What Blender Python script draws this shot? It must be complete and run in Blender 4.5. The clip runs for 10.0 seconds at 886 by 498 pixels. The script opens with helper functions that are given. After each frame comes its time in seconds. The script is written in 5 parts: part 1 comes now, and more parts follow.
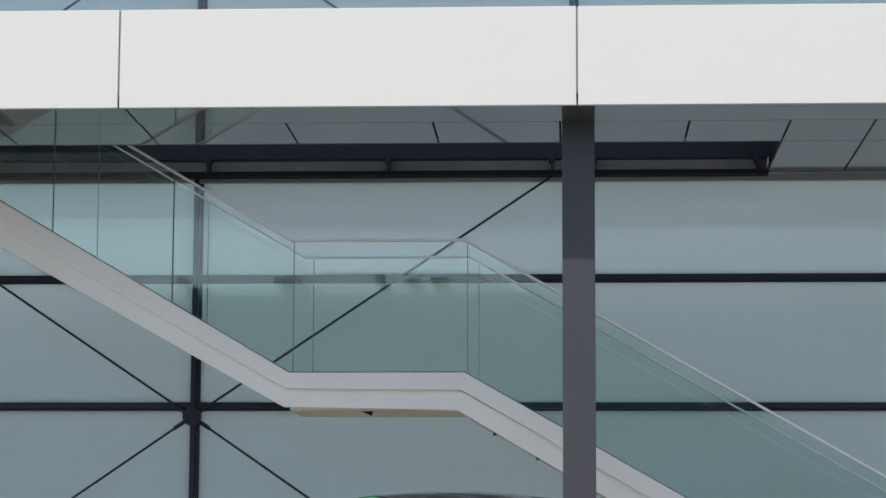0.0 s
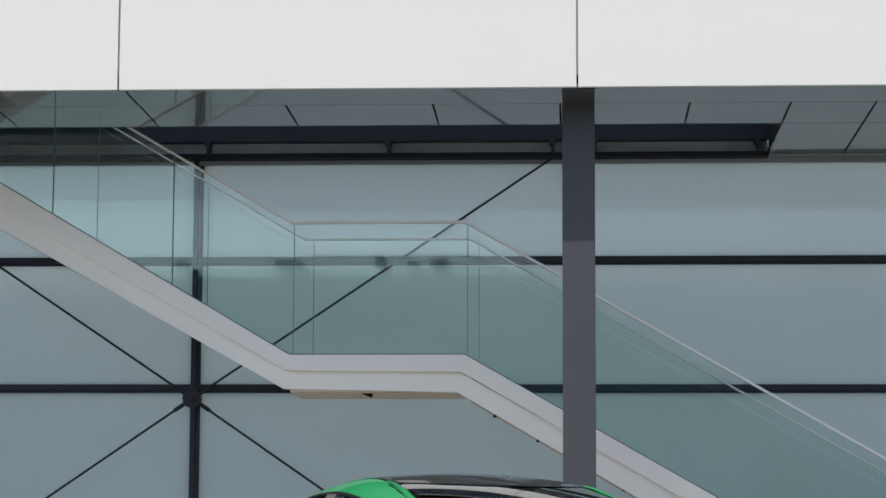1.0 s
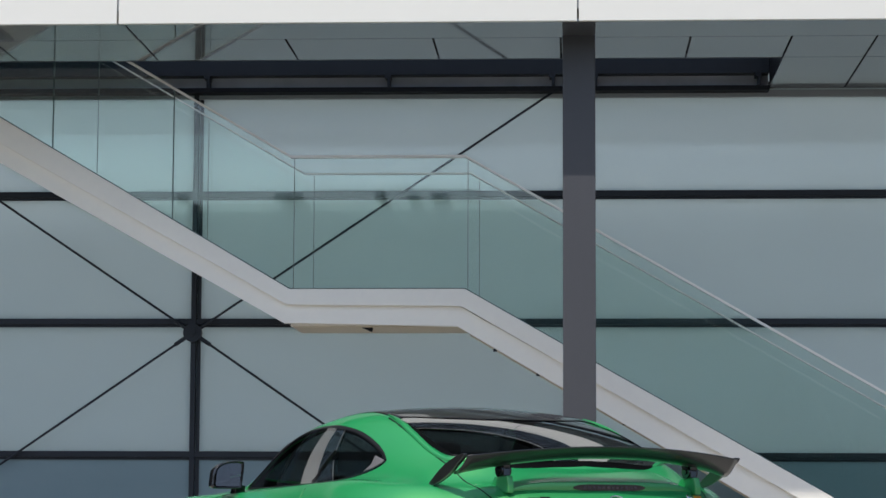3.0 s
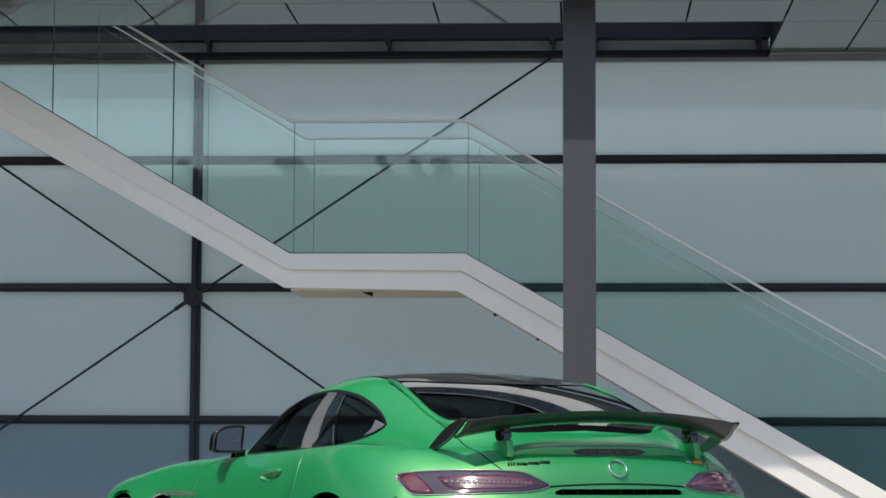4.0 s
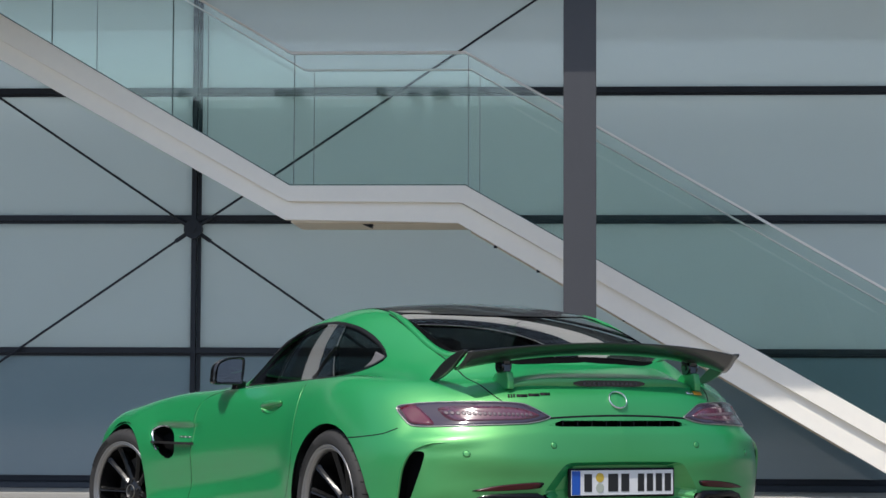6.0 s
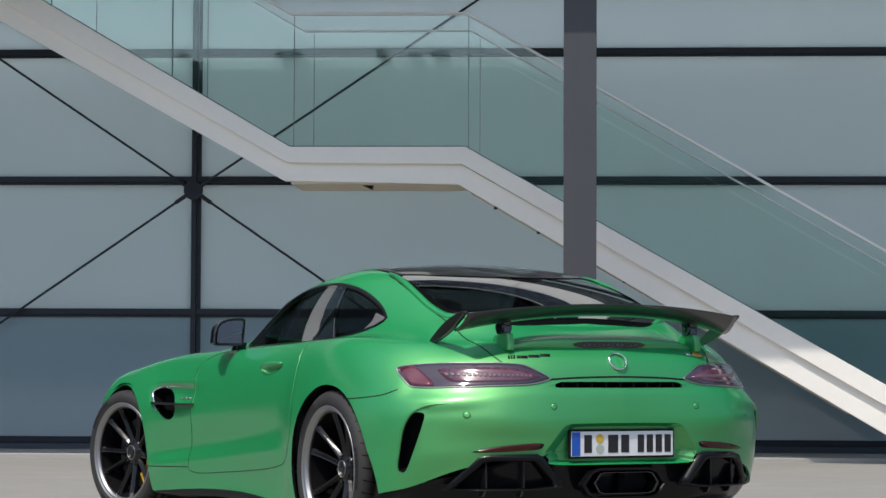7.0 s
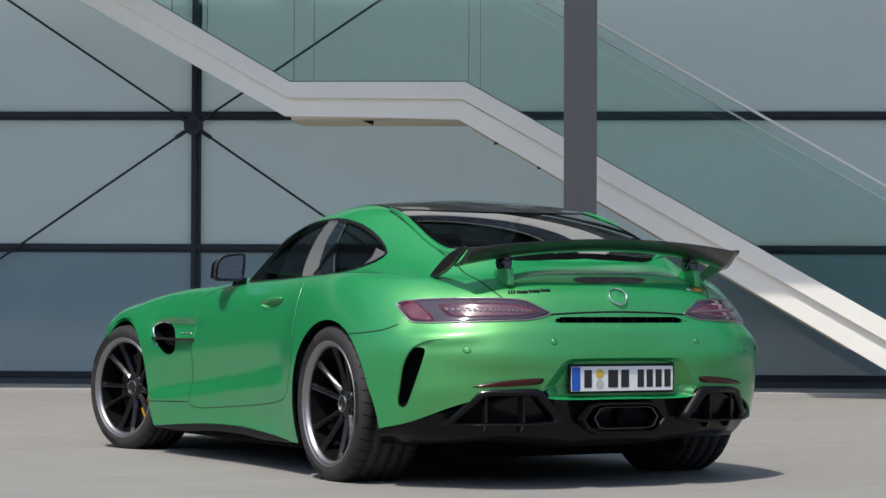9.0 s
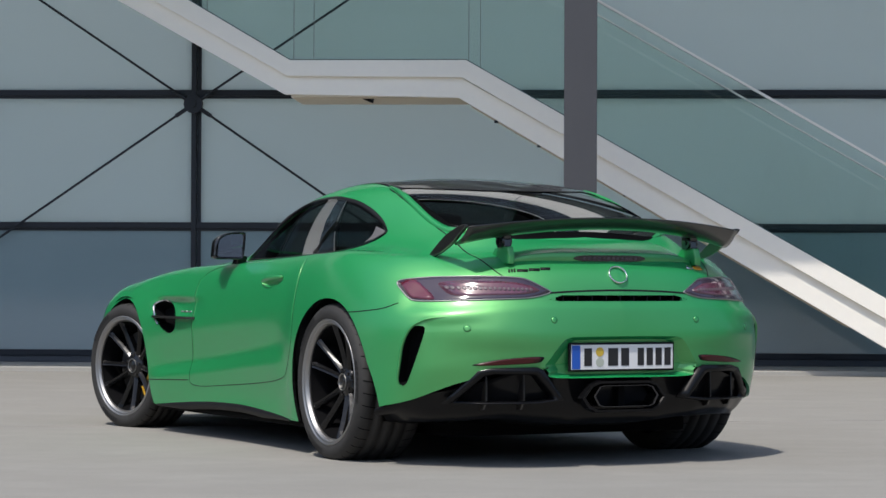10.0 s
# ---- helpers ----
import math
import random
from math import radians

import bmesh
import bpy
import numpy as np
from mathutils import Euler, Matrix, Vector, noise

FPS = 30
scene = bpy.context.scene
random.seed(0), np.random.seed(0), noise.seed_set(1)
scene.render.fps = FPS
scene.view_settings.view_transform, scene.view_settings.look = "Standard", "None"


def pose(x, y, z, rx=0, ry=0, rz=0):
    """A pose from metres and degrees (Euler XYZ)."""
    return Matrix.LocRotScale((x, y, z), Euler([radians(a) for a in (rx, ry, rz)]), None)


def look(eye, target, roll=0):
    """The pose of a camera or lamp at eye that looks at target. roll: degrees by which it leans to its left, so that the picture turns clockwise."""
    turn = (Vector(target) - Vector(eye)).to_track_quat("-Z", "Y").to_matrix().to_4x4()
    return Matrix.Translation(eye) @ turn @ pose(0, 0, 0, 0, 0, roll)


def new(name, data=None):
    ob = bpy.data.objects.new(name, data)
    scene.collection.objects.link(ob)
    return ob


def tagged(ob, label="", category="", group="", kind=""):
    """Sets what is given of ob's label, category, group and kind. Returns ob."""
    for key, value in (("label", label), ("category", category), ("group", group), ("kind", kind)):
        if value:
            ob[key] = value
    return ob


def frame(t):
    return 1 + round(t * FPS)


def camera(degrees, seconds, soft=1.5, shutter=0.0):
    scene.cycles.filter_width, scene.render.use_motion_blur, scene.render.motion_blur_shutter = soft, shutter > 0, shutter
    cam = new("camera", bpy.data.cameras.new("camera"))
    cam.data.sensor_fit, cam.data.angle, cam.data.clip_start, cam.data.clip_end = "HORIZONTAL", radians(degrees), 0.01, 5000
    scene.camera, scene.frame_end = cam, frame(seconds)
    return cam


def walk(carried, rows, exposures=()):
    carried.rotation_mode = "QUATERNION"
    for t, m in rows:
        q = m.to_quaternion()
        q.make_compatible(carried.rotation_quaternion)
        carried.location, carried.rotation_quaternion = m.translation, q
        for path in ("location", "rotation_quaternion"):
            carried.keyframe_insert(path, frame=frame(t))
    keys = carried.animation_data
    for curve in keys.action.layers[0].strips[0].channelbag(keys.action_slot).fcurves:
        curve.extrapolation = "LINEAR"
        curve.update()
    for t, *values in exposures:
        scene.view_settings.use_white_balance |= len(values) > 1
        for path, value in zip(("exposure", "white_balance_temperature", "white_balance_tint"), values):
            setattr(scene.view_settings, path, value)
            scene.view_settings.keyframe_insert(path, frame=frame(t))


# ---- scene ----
# The camera stands on a low tripod and tilts down through about seven degrees.
cam = camera(20.67, 10.0)
EYE, LEAN = 0.816, 0.23
TILTS = [
    (0.0, 8.06), (0.5, 7.881), (1.0, 7.638), (1.5, 7.33), (2.0, 6.962), (2.5, 6.522), (3.0, 6.09), (3.5, 5.67),
    (4.0, 5.253), (4.5, 4.890), (5.0, 4.494), (5.5, 4.086), (6.0, 3.65), (6.5, 3.19), (7.0, 2.738), (7.5, 2.371),
    (8.0, 1.962), (8.5, 1.592), (9.0, 1.21), (9.5, 0.944), (10.0, 0.70),
]
walk(cam, [(t, pose(0, 0, EYE, 90 + tilt, 0, 0) @ pose(0, 0, 0, 0, 0, LEAN)) for t, tilt in TILTS])

# ---- daylight: a high sun from behind the camera's left shoulder ----
SUN_WAY = Vector((0.27, 0.462, -1.0)).normalized()
world = bpy.data.worlds.new("sky")
scene.world = world
world.use_nodes = True
wn = world.node_tree
sky = wn.nodes.new("ShaderNodeTexSky")
sky.sky_type = "NISHITA"
sky.sun_disc = False
sky.sun_elevation = math.asin(-SUN_WAY.z)
sky.sun_rotation = math.atan2(-SUN_WAY.x, -SUN_WAY.y)
sky.air_density, sky.dust_density, sky.ozone_density = 1.0, 1.6, 1.0
wn.links.new(sky.outputs[0], wn.nodes["Background"].inputs[0])
wn.nodes["Background"].inputs[1].default_value = 0.15
sun_data = bpy.data.lights.new("sun", "SUN")
sun_data.energy, sun_data.angle, sun_data.color = 3.0, radians(0.53), (1.0, 0.955, 0.89)
sun = new("sun", sun_data)
sun.matrix_world = look((-8, -9, 20), Vector((-8, -9, 20)) + SUN_WAY)
scene.view_settings.exposure = 0.32


# ---- materials ----
def mat(name, colour, rough=0.5, metal=0.0, spots=None, bump=None, **more):
    """A principled material. spots: (scale, amount, second colour) rows of noise that mixes the base; bump: (scale, strength, distance) rows."""
    m = bpy.data.materials.new(name)
    m.use_nodes = True
    nt = m.node_tree
    b = nt.nodes["Principled BSDF"]
    b.inputs["Base Color"].default_value = (*colour, 1)
    b.inputs["Roughness"].default_value = rough
    b.inputs["Metallic"].default_value = metal
    for key, value in more.items():
        b.inputs[key.replace("_", " ")].default_value = value
    if spots or bump:
        tc = nt.nodes.new("ShaderNodeTexCoord")
    if spots:
        last = None
        for scale, amount, other in spots:
            n = nt.nodes.new("ShaderNodeTexNoise")
            n.inputs["Scale"].default_value, n.inputs["Detail"].default_value, n.inputs["Roughness"].default_value = 1.0, 6, 0.6
            mp = nt.nodes.new("ShaderNodeMapping")
            mp.inputs["Scale"].default_value = scale if isinstance(scale, tuple) else (scale, scale, scale)
            nt.links.new(tc.outputs["Object"], mp.inputs[0])
            nt.links.new(mp.outputs[0], n.inputs["Vector"])
            r = nt.nodes.new("ShaderNodeValToRGB")
            r.color_ramp.elements[0].position, r.color_ramp.elements[1].position = 0.38, 0.68
            r.color_ramp.elements[0].color, r.color_ramp.elements[1].color = (0, 0, 0, 1), (amount, amount, amount, 1)
            nt.links.new(n.outputs["Fac"], r.inputs[0])
            mix = nt.nodes.new("ShaderNodeMix")
            mix.data_type = "RGBA"
            nt.links.new(r.outputs[0], mix.inputs["Factor"])
            if last:
                nt.links.new(last, mix.inputs[6])
            else:
                mix.inputs[6].default_value = (*colour, 1)
            mix.inputs[7].default_value = (*other, 1)
            last = mix.outputs[2]
        nt.links.new(last, b.inputs["Base Color"])
    if bump:
        last = None
        for scale, strength, distance in bump:
            n = nt.nodes.new("ShaderNodeTexNoise")
            n.inputs["Scale"].default_value, n.inputs["Detail"].default_value = scale, 4
            nt.links.new(tc.outputs["Object"], n.inputs["Vector"])
            bp = nt.nodes.new("ShaderNodeBump")
            bp.inputs["Strength"].default_value, bp.inputs["Distance"].default_value = strength, distance
            nt.links.new(n.outputs["Fac"], bp.inputs["Height"])
            if last:
                nt.links.new(last, bp.inputs["Normal"])
            last = bp.outputs[0]
        nt.links.new(last, b.inputs["Normal"])
    return m


def clear_glass(name, tint, gloss=1.0, ior=1.5):
    """A thin pane: tinted straight-through light and a mirror share that grows towards grazing."""
    m = bpy.data.materials.new(name)
    m.use_nodes = True
    nt = m.node_tree
    nt.nodes.remove(nt.nodes["Principled BSDF"])
    tr = nt.nodes.new("ShaderNodeBsdfTransparent")
    tr.inputs[0].default_value = (*tint, 1)
    gl = nt.nodes.new("ShaderNodeBsdfGlossy")
    gl.inputs["Roughness"].default_value = 0.01
    gl.inputs["Color"].default_value = (gloss, gloss, gloss, 1)
    least = ((ior - 1) / (ior + 1)) ** 2
    side = nt.nodes.new("ShaderNodeLayerWeight")
    side.inputs["Blend"].default_value = 0.5
    fifth = nt.nodes.new("ShaderNodeMath")
    fifth.operation = "POWER"
    fifth.inputs[1].default_value = 5.0
    nt.links.new(side.outputs["Facing"], fifth.inputs[0])
    fr = nt.nodes.new("ShaderNodeMath")
    fr.operation = "MULTIPLY_ADD"
    fr.inputs[1].default_value, fr.inputs[2].default_value = 1 - least, least
    nt.links.new(fifth.outputs[0], fr.inputs[0])
    mx = nt.nodes.new("ShaderNodeMixShader")
    nt.links.new(fr.outputs[0], mx.inputs[0])
    nt.links.new(tr.outputs[0], mx.inputs[1])
    nt.links.new(gl.outputs[0], mx.inputs[2])
    nt.links.new(mx.outputs[0], nt.nodes["Material Output"].inputs[0])
    return m


CONCRETE = mat("pale_concrete_ground", (0.236, 0.225, 0.200), 0.9, spots=[((0.35, 0.5, 1), 0.7, (0.20, 0.192, 0.174)), ((1.3, 1.9, 2), 0.6, (0.30, 0.287, 0.26)), ((0.9, 2.2, 1), 0.6, (0.195, 0.187, 0.17)), ((3.5, 6.5, 1), 0.45, (0.165, 0.163, 0.15)), (60, 0.6, (0.21, 0.20, 0.185)), (420, 0.6, (0.30, 0.285, 0.255))], bump=[(25, 0.25, 0.01), (220, 0.3, 0.003)])
SLAB = mat("light_concrete_slab", (0.36, 0.345, 0.31), 0.85, spots=[((0.8, 2, 1), 0.5, (0.31, 0.295, 0.27)), (40, 0.4, (0.40, 0.385, 0.35))], bump=[(150, 0.25, 0.003)])
WHITE_PANEL = mat("white_coated_metal", (0.735, 0.715, 0.655), 0.40, spots=[((0.5, 0.5, 2), 0.35, (0.715, 0.695, 0.64)), ((9, 9, 1.2), 0.25, (0.725, 0.70, 0.64))], bump=[(1.3, 0.12, 0.01)])
WHITE_STEEL = mat("white_painted_steel", (0.92, 0.87, 0.775), 0.42, spots=[((1.5, 1.5, 3), 0.5, (0.86, 0.82, 0.745)), (14, 0.2, (0.82, 0.78, 0.72))], bump=[(3, 0.08, 0.01)])
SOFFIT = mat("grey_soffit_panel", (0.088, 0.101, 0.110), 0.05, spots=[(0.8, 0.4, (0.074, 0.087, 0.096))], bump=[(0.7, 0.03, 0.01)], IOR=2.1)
WALL_GLASS = mat("enamelled_wall_glass", (0.332, 0.436, 0.462), 0.07, spots=[((0.25, 0.25, 0.8), 0.5, (0.30, 0.37, 0.395)), ((2, 2, 0.3), 0.15, (0.345, 0.415, 0.435))], bump=[(0.6, 0.02, 0.02)], IOR=2.2)
DARK_STEEL = mat("anthracite_steel", (0.014, 0.018, 0.026), 0.45, spots=[(5, 0.5, (0.020, 0.024, 0.032))], Specular_IOR_Level=0.35, bump=[(60, 0.1, 0.002)])
COLUMN_PAINT = mat("grey_column_paint", (0.052, 0.052, 0.059), 0.5, spots=[((4, 4, 0.7), 0.4, (0.061, 0.061, 0.067)), (30, 0.2, (0.047, 0.047, 0.052))], bump=[(80, 0.1, 0.002)])
SEAL = mat("black_joint", (0.010, 0.011, 0.013), 0.7, Specular_IOR_Level=0.15)
JOINT_FILL = mat("joint_filler", (0.285, 0.272, 0.25), 0.9, spots=[((1, 1, 1), 0.6, (0.24, 0.23, 0.21))])
STEEL = mat("brushed_steel", (0.40, 0.395, 0.385), 0.38, 1.0, bump=[(90, 0.1, 0.002)])
RAIL = mat("pale_anodised_rail", (0.78, 0.76, 0.72), 0.35, 0.0, bump=[(90, 0.1, 0.002)])
PLINTH = mat("dark_plinth", (0.045, 0.052, 0.065), 0.6, spots=[((2, 2, 6), 0.5, (0.06, 0.068, 0.08))], bump=[(40, 0.2, 0.004)])
# frosted panels let through daylight caught by an unseen white hall added behind
wg = WALL_GLASS.node_tree
glow = wg.nodes.new("ShaderNodeBsdfTranslucent")
glow.inputs[0].default_value = (0.54, 0.63, 0.63, 1)
share = wg.nodes.new("ShaderNodeMixShader")
share.inputs[0].default_value = 0.55
wg.links.new(wg.nodes["Principled BSDF"].outputs[0], share.inputs[1])
wg.links.new(glow.outputs[0], share.inputs[2])
wg.links.new(share.outputs[0], wg.nodes["Material Output"].inputs[0])
PANE_BACK = clear_glass("pane_back", (0.97, 0.98, 0.98), 0.5)
BOUNCE_HALL = mat("bounce_hall_white", (0.75, 0.75, 0.73), 0.8, bump=[(30, 0.1, 0.003)])
HEAD = mat("grey_head_trim", (0.26, 0.28, 0.29), 0.4, spots=[(3, 0.4, (0.23, 0.25, 0.26))])
# lower panes: the dark they mirror is put into their colour
DIMMED_LOW_GLASS = mat("dimmed_low_wall_glass", (0.245, 0.325, 0.35), 0.06, spots=[((0.6, 0.6, 1.5), 0.6, (0.21, 0.285, 0.31))], IOR=1.7)
# panes out of view are near black to keep the car's reflections dark
DARK_GLASS = mat("dark_unseen_glass", (0.012, 0.014, 0.016), 0.08, Specular_IOR_Level=0.3)
GUARD_GLASS = clear_glass("green_tinted_glass", (0.955, 0.993, 0.977))
SEAM = mat("glass_seam", (0.045, 0.085, 0.08), 0.3)
TAN = mat("beige_underside", (0.70, 0.61, 0.47), 0.75, spots=[((2, 2, 2), 0.4, (0.62, 0.54, 0.42))], bump=[(60, 0.1, 0.003)])
FAR_WALL = mat("grey_green_render", (0.095, 0.135, 0.125), 0.7, spots=[((0.2, 0.2, 0.5), 0.5, (0.11, 0.16, 0.15))], bump=[(6, 0.2, 0.02)])
TREAD = mat("stair_tread_concrete", (0.35, 0.34, 0.32), 0.8, bump=[(80, 0.2, 0.003)])


# ---- mesh helpers ----
def part(name, bm, material, parent=None, label="", smooth=False):
    me = bpy.data.meshes.new(name)
    bm.normal_update()
    bm.to_mesh(me)
    bm.free()
    if material:
        me.materials.append(material)
    if smooth:
        me.polygons.foreach_set("use_smooth", [True] * len(me.polygons))
    ob = new(name, me)
    if parent:
        ob.parent = parent
    if label:
        ob["label"] = label
    return ob


def box(bm, x0, x1, y0, y1, z0, z1, bevel=0.0):
    vs = [bm.verts.new((x, y, z)) for x in (x0, x1) for y in (y0, y1) for z in (z0, z1)]
    fs = [bm.faces.new([vs[i] for i in f]) for f in ((0, 1, 3, 2), (4, 6, 7, 5), (0, 4, 5, 1), (2, 3, 7, 6), (0, 2, 6, 4), (1, 5, 7, 3))]
    if bevel:
        es = {e for f in fs for e in f.edges}
        bmesh.ops.bevel(bm, geom=list(es), offset=bevel, segments=2, affect="EDGES", profile=0.6)
    return bm


def slab_mesh(bm, outline, y0, y1, bevel=0.0):
    """A plate with its outline in the x-z plane, from depth y0 to y1."""
    a = [bm.verts.new((x, y0, z)) for x, z in outline]
    b = [bm.verts.new((x, y1, z)) for x, z in outline]
    fs = [bm.faces.new(a), bm.faces.new(b[::-1])]
    n = len(a)
    for i in range(n):
        fs.append(bm.faces.new((a[i], b[i], b[(i + 1) % n], a[(i + 1) % n])))
    bmesh.ops.recalc_face_normals(bm, faces=fs)
    if bevel:
        bmesh.ops.bevel(bm, geom=list({e for f in fs for e in f.edges}), offset=bevel, segments=2, affect="EDGES", profile=0.6)
    return bm


def rod(bm, p, q, r, sides=12):
    p, q = Vector(p), Vector(q)
    m = Matrix.Translation((p + q) / 2) @ (q - p).to_track_quat("Z", "Y").to_matrix().to_4x4()
    bmesh.ops.create_cone(bm, cap_ends=True, segments=sides, radius1=r, radius2=r, depth=(q - p).length, matrix=m)
    return bm


def thing(name, label, category, at=None, **more):
    ob = new(name)
    ob.empty_display_size = 0.2
    if at is not None:
        ob.matrix_world = at
    return tagged(ob, label, category, **more)


# ---- ground ----
bm = bmesh.new()
bmesh.ops.create_grid(bm, x_segments=2, y_segments=2, size=1500)
bmesh.ops.translate(bm, vec=(0, 0, 0.010), verts=bm.verts[:])
ground = tagged(part("ground", bm, CONCRETE), "pale grey sunlit concrete yard with faint stains", "ground", kind="structure")

# a straight joint across the yard
bm = bmesh.new()
a, b = Vector((-2.17, 13.15)), Vector((2.25, 13.95))
d = (b - a).normalized()
n = Vector((-d.y, d.x)) * 0.011
ends = [a - d * 20 - n, b + d * 20 - n, b + d * 20 + n, a - d * 20 + n]
lo = [bm.verts.new((p.x, p.y, 0.008)) for p in ends]
hi = [bm.verts.new((p.x, p.y, 0.0115)) for p in ends]
bm.faces.new(hi)
for i in range(4):
    bm.faces.new((lo[i], lo[(i + 1) % 4], hi[(i + 1) % 4], hi[i]))
part("joint", bm, JOINT_FILL, ground)

# ---- the building, in its own axes: u along the wall, v into it ----
SITE = Matrix.Rotation(-0.054, 4, "Z")
WALL_V, STAIR_V, FAR_V, FRONT_V = 21.75, 20.20, 21.36, 18.50
SOFFIT_Z, TOP_Z = 4.567, 5.348

bm = bmesh.new()
box(bm, -30, 30, 20.58, 22.2, -0.2, 0.05, 0.008)
apron = tagged(part("pavement", bm, SLAB), "light concrete apron along the foot of the wall", "pavement", kind="structure")
apron.matrix_world = SITE

# wall: plinth, panes between transoms, mullions
wall = thing("wall_north", "grey-blue glazed facade wall with dark steel mullions and transoms", "wall", SITE, kind="structure")
bm = bmesh.new()
box(bm, -30, 30, WALL_V + 0.06, WALL_V + 0.3, 0.0, 0.12)
part("sill", bm, PLINTH, wall)
# unseen roofless white hall, added to brighten the panes from behind
bm = bmesh.new()
box(bm, -30, 30, 33.0, 33.3, 0.0, 12.0)
part("bounce_hall_back", bm, BOUNCE_HALL, wall)
for u in (-30.0, 29.7):
    bm = bmesh.new()
    box(bm, u, u + 0.3, WALL_V + 0.31, 32.99, 0.0, 12.0)
    part("bounce_hall_side", bm, BOUNCE_HALL, wall)
bm = bmesh.new()
box(bm, -29.7, 29.7, WALL_V + 0.31, 32.99, 0.02, 0.06)
part("bounce_hall_floor", bm, BOUNCE_HALL, wall)
bm = bmesh.new()
box(bm, -29.9, 29.9, WALL_V - 0.05, WALL_V + 0.05, 4.508, 4.570, 0.003)
part("head_trim", bm, HEAD, wall)
bm = bmesh.new()
box(bm, -30, 30, WALL_V - 0.03, WALL_V + 0.06, 0.05, 0.118, 0.005)
part("plinth", bm, PLINTH, wall)
TRANSOMS = [0.137, 1.288, 2.481, 3.637, 4.618, 5.85, 7.0, 8.15, 9.3, 10.45, 11.6]
PITCH, U0 = 3.42, -3.423
for i, z in enumerate(TRANSOMS):
    bm = bmesh.new()
    box(bm, -29.9, 29.9, WALL_V - 0.045, WALL_V + 0.05, z - 0.027, z + 0.027, 0.003)
    if abs(z - 4.618) > 0.01:
        box(bm, -29.9, 29.9, WALL_V - 0.022, WALL_V + 0.05, z - 0.05, z - 0.028)
    part("transom", bm, DARK_STEEL, wall)
for k in range(-7, 9):
    u = U0 + k * PITCH
    bm = bmesh.new()
    box(bm, u - 0.023, u + 0.023, WALL_V - 0.052, WALL_V + 0.05, 0.12, 11.9, 0.003)
    box(bm, u + 0.028, u + 0.062, WALL_V - 0.018, WALL_V + 0.05, 0.12, 11.9)
    part("mullion", bm, DARK_STEEL, wall)
for k in range(-7, 8):
    for a, b in zip(TRANSOMS, TRANSOMS[1:]):
        bm = bmesh.new()
        w = PITCH / 2 - 0.012
        box(bm, -w, w, -0.006, 0.006, 0, b - a - 0.03, 0.002)
        pane = part("pane", bm, DIMMED_LOW_GLASS if a < 1 and k > -2 else WALL_GLASS if a < 6.5 and k > -2 else DARK_GLASS, wall)
        pane.data.materials.append(PANE_BACK)
        for face in pane.data.polygons:
            face.material_index = 1 if face.normal.y > 0.5 else 0
        tilt = random.uniform(-0.0012, 0.0012)
        pane.matrix_basis = Matrix.Translation((U0 + (k + 0.5) * PITCH, WALL_V, a + 0.015)) @ Matrix.Rotation(tilt, 4, "X") @ Matrix.Rotation(random.uniform(-0.001, 0.001), 4, "Z")


# crossed tie rods with a round node plate in every second bay line
def bracing(u, z0, z1, mid):
    x = thing("cross_bracing", "thin dark steel tie rods crossing at a round node plate", "bracing", SITE, group="facade bracing")
    v = WALL_V - 0.085
    for su, z in ((-1, z1), (1, z1), (-1, z0), (1, z0)):
        bm = bmesh.new()
        lean = 0.672 if z > mid else 0.686
        reach = abs(z - mid) / lean
        rod(bm, (u + su * 0.05, v, mid + (0.034 if z > mid else -0.034)), (u + su * reach, v, z), 0.0108)
        rod(bm, (u + su * 0.05, v, mid + (0.034 if z > mid else -0.034)), (u + su * 0.16, v, mid + (0.108 if z > mid else -0.108)), 0.019)
        part("tie_rod", bm, DARK_STEEL, x)
    bm = bmesh.new()
    rod(bm, (u, v - 0.03, mid), (u, v + 0.03, mid), 0.084, 32)
    rod(bm, (u, v - 0.045, mid), (u, v - 0.02, mid), 0.03, 16)
    rod(bm, (u, v + 0.02, mid), (u, v + 0.085, mid), 0.03, 16)
    part("node_plate", bm, DARK_STEEL, x)


bracing(U0, 0.2, 4.56, 2.376)
bracing(U0, 4.86, 9.12, 6.99)

# canopy: white fascia panels, soffit panels with dark joints, an open slot over the stair
canopy = thing("canopy", "long white canopy with a panelled fascia and grey soffit", "canopy", SITE, kind="structure")
JOINTS = [-3.55 + 3.587 * k for k in range(-7, 9)]
for a, b in zip(JOINTS, JOINTS[1:]):
    bm = bmesh.new()
    box(bm, a + 0.007, b - 0.007, FRONT_V, FRONT_V + 0.04, SOFFIT_Z - 0.003, TOP_Z, 0.004)
    box(bm, a + 0.007, b - 0.007, FRONT_V + 0.041, FRONT_V + 0.35, TOP_Z - 0.03, TOP_Z - 0.001, 0.003)
    part("panel", bm, WHITE_PANEL, canopy)
bm = bmesh.new()
box(bm, -30, 30, FRONT_V + 0.06, FRONT_V + 0.3, SOFFIT_Z + 0.03, TOP_Z - 0.04)
box(bm, -30, 30, FRONT_V + 0.3, 20.05, SOFFIT_Z + 0.03, TOP_Z - 0.12)
box(bm, 1.80, 30, 20.05, WALL_V - 0.06, SOFFIT_Z + 0.03, TOP_Z - 0.12)
part("core", bm, SEAL, canopy)
# grey strip in each joint stands in for the lit panel edge
for u in JOINTS[1:-1]:
    bm = bmesh.new()
    box(bm, u - 0.0065, u + 0.0065, FRONT_V + 0.016, FRONT_V + 0.045, SOFFIT_Z + 0.10, TOP_Z - 0.01)
    part("lit_edge_strip", bm, HEAD, canopy)


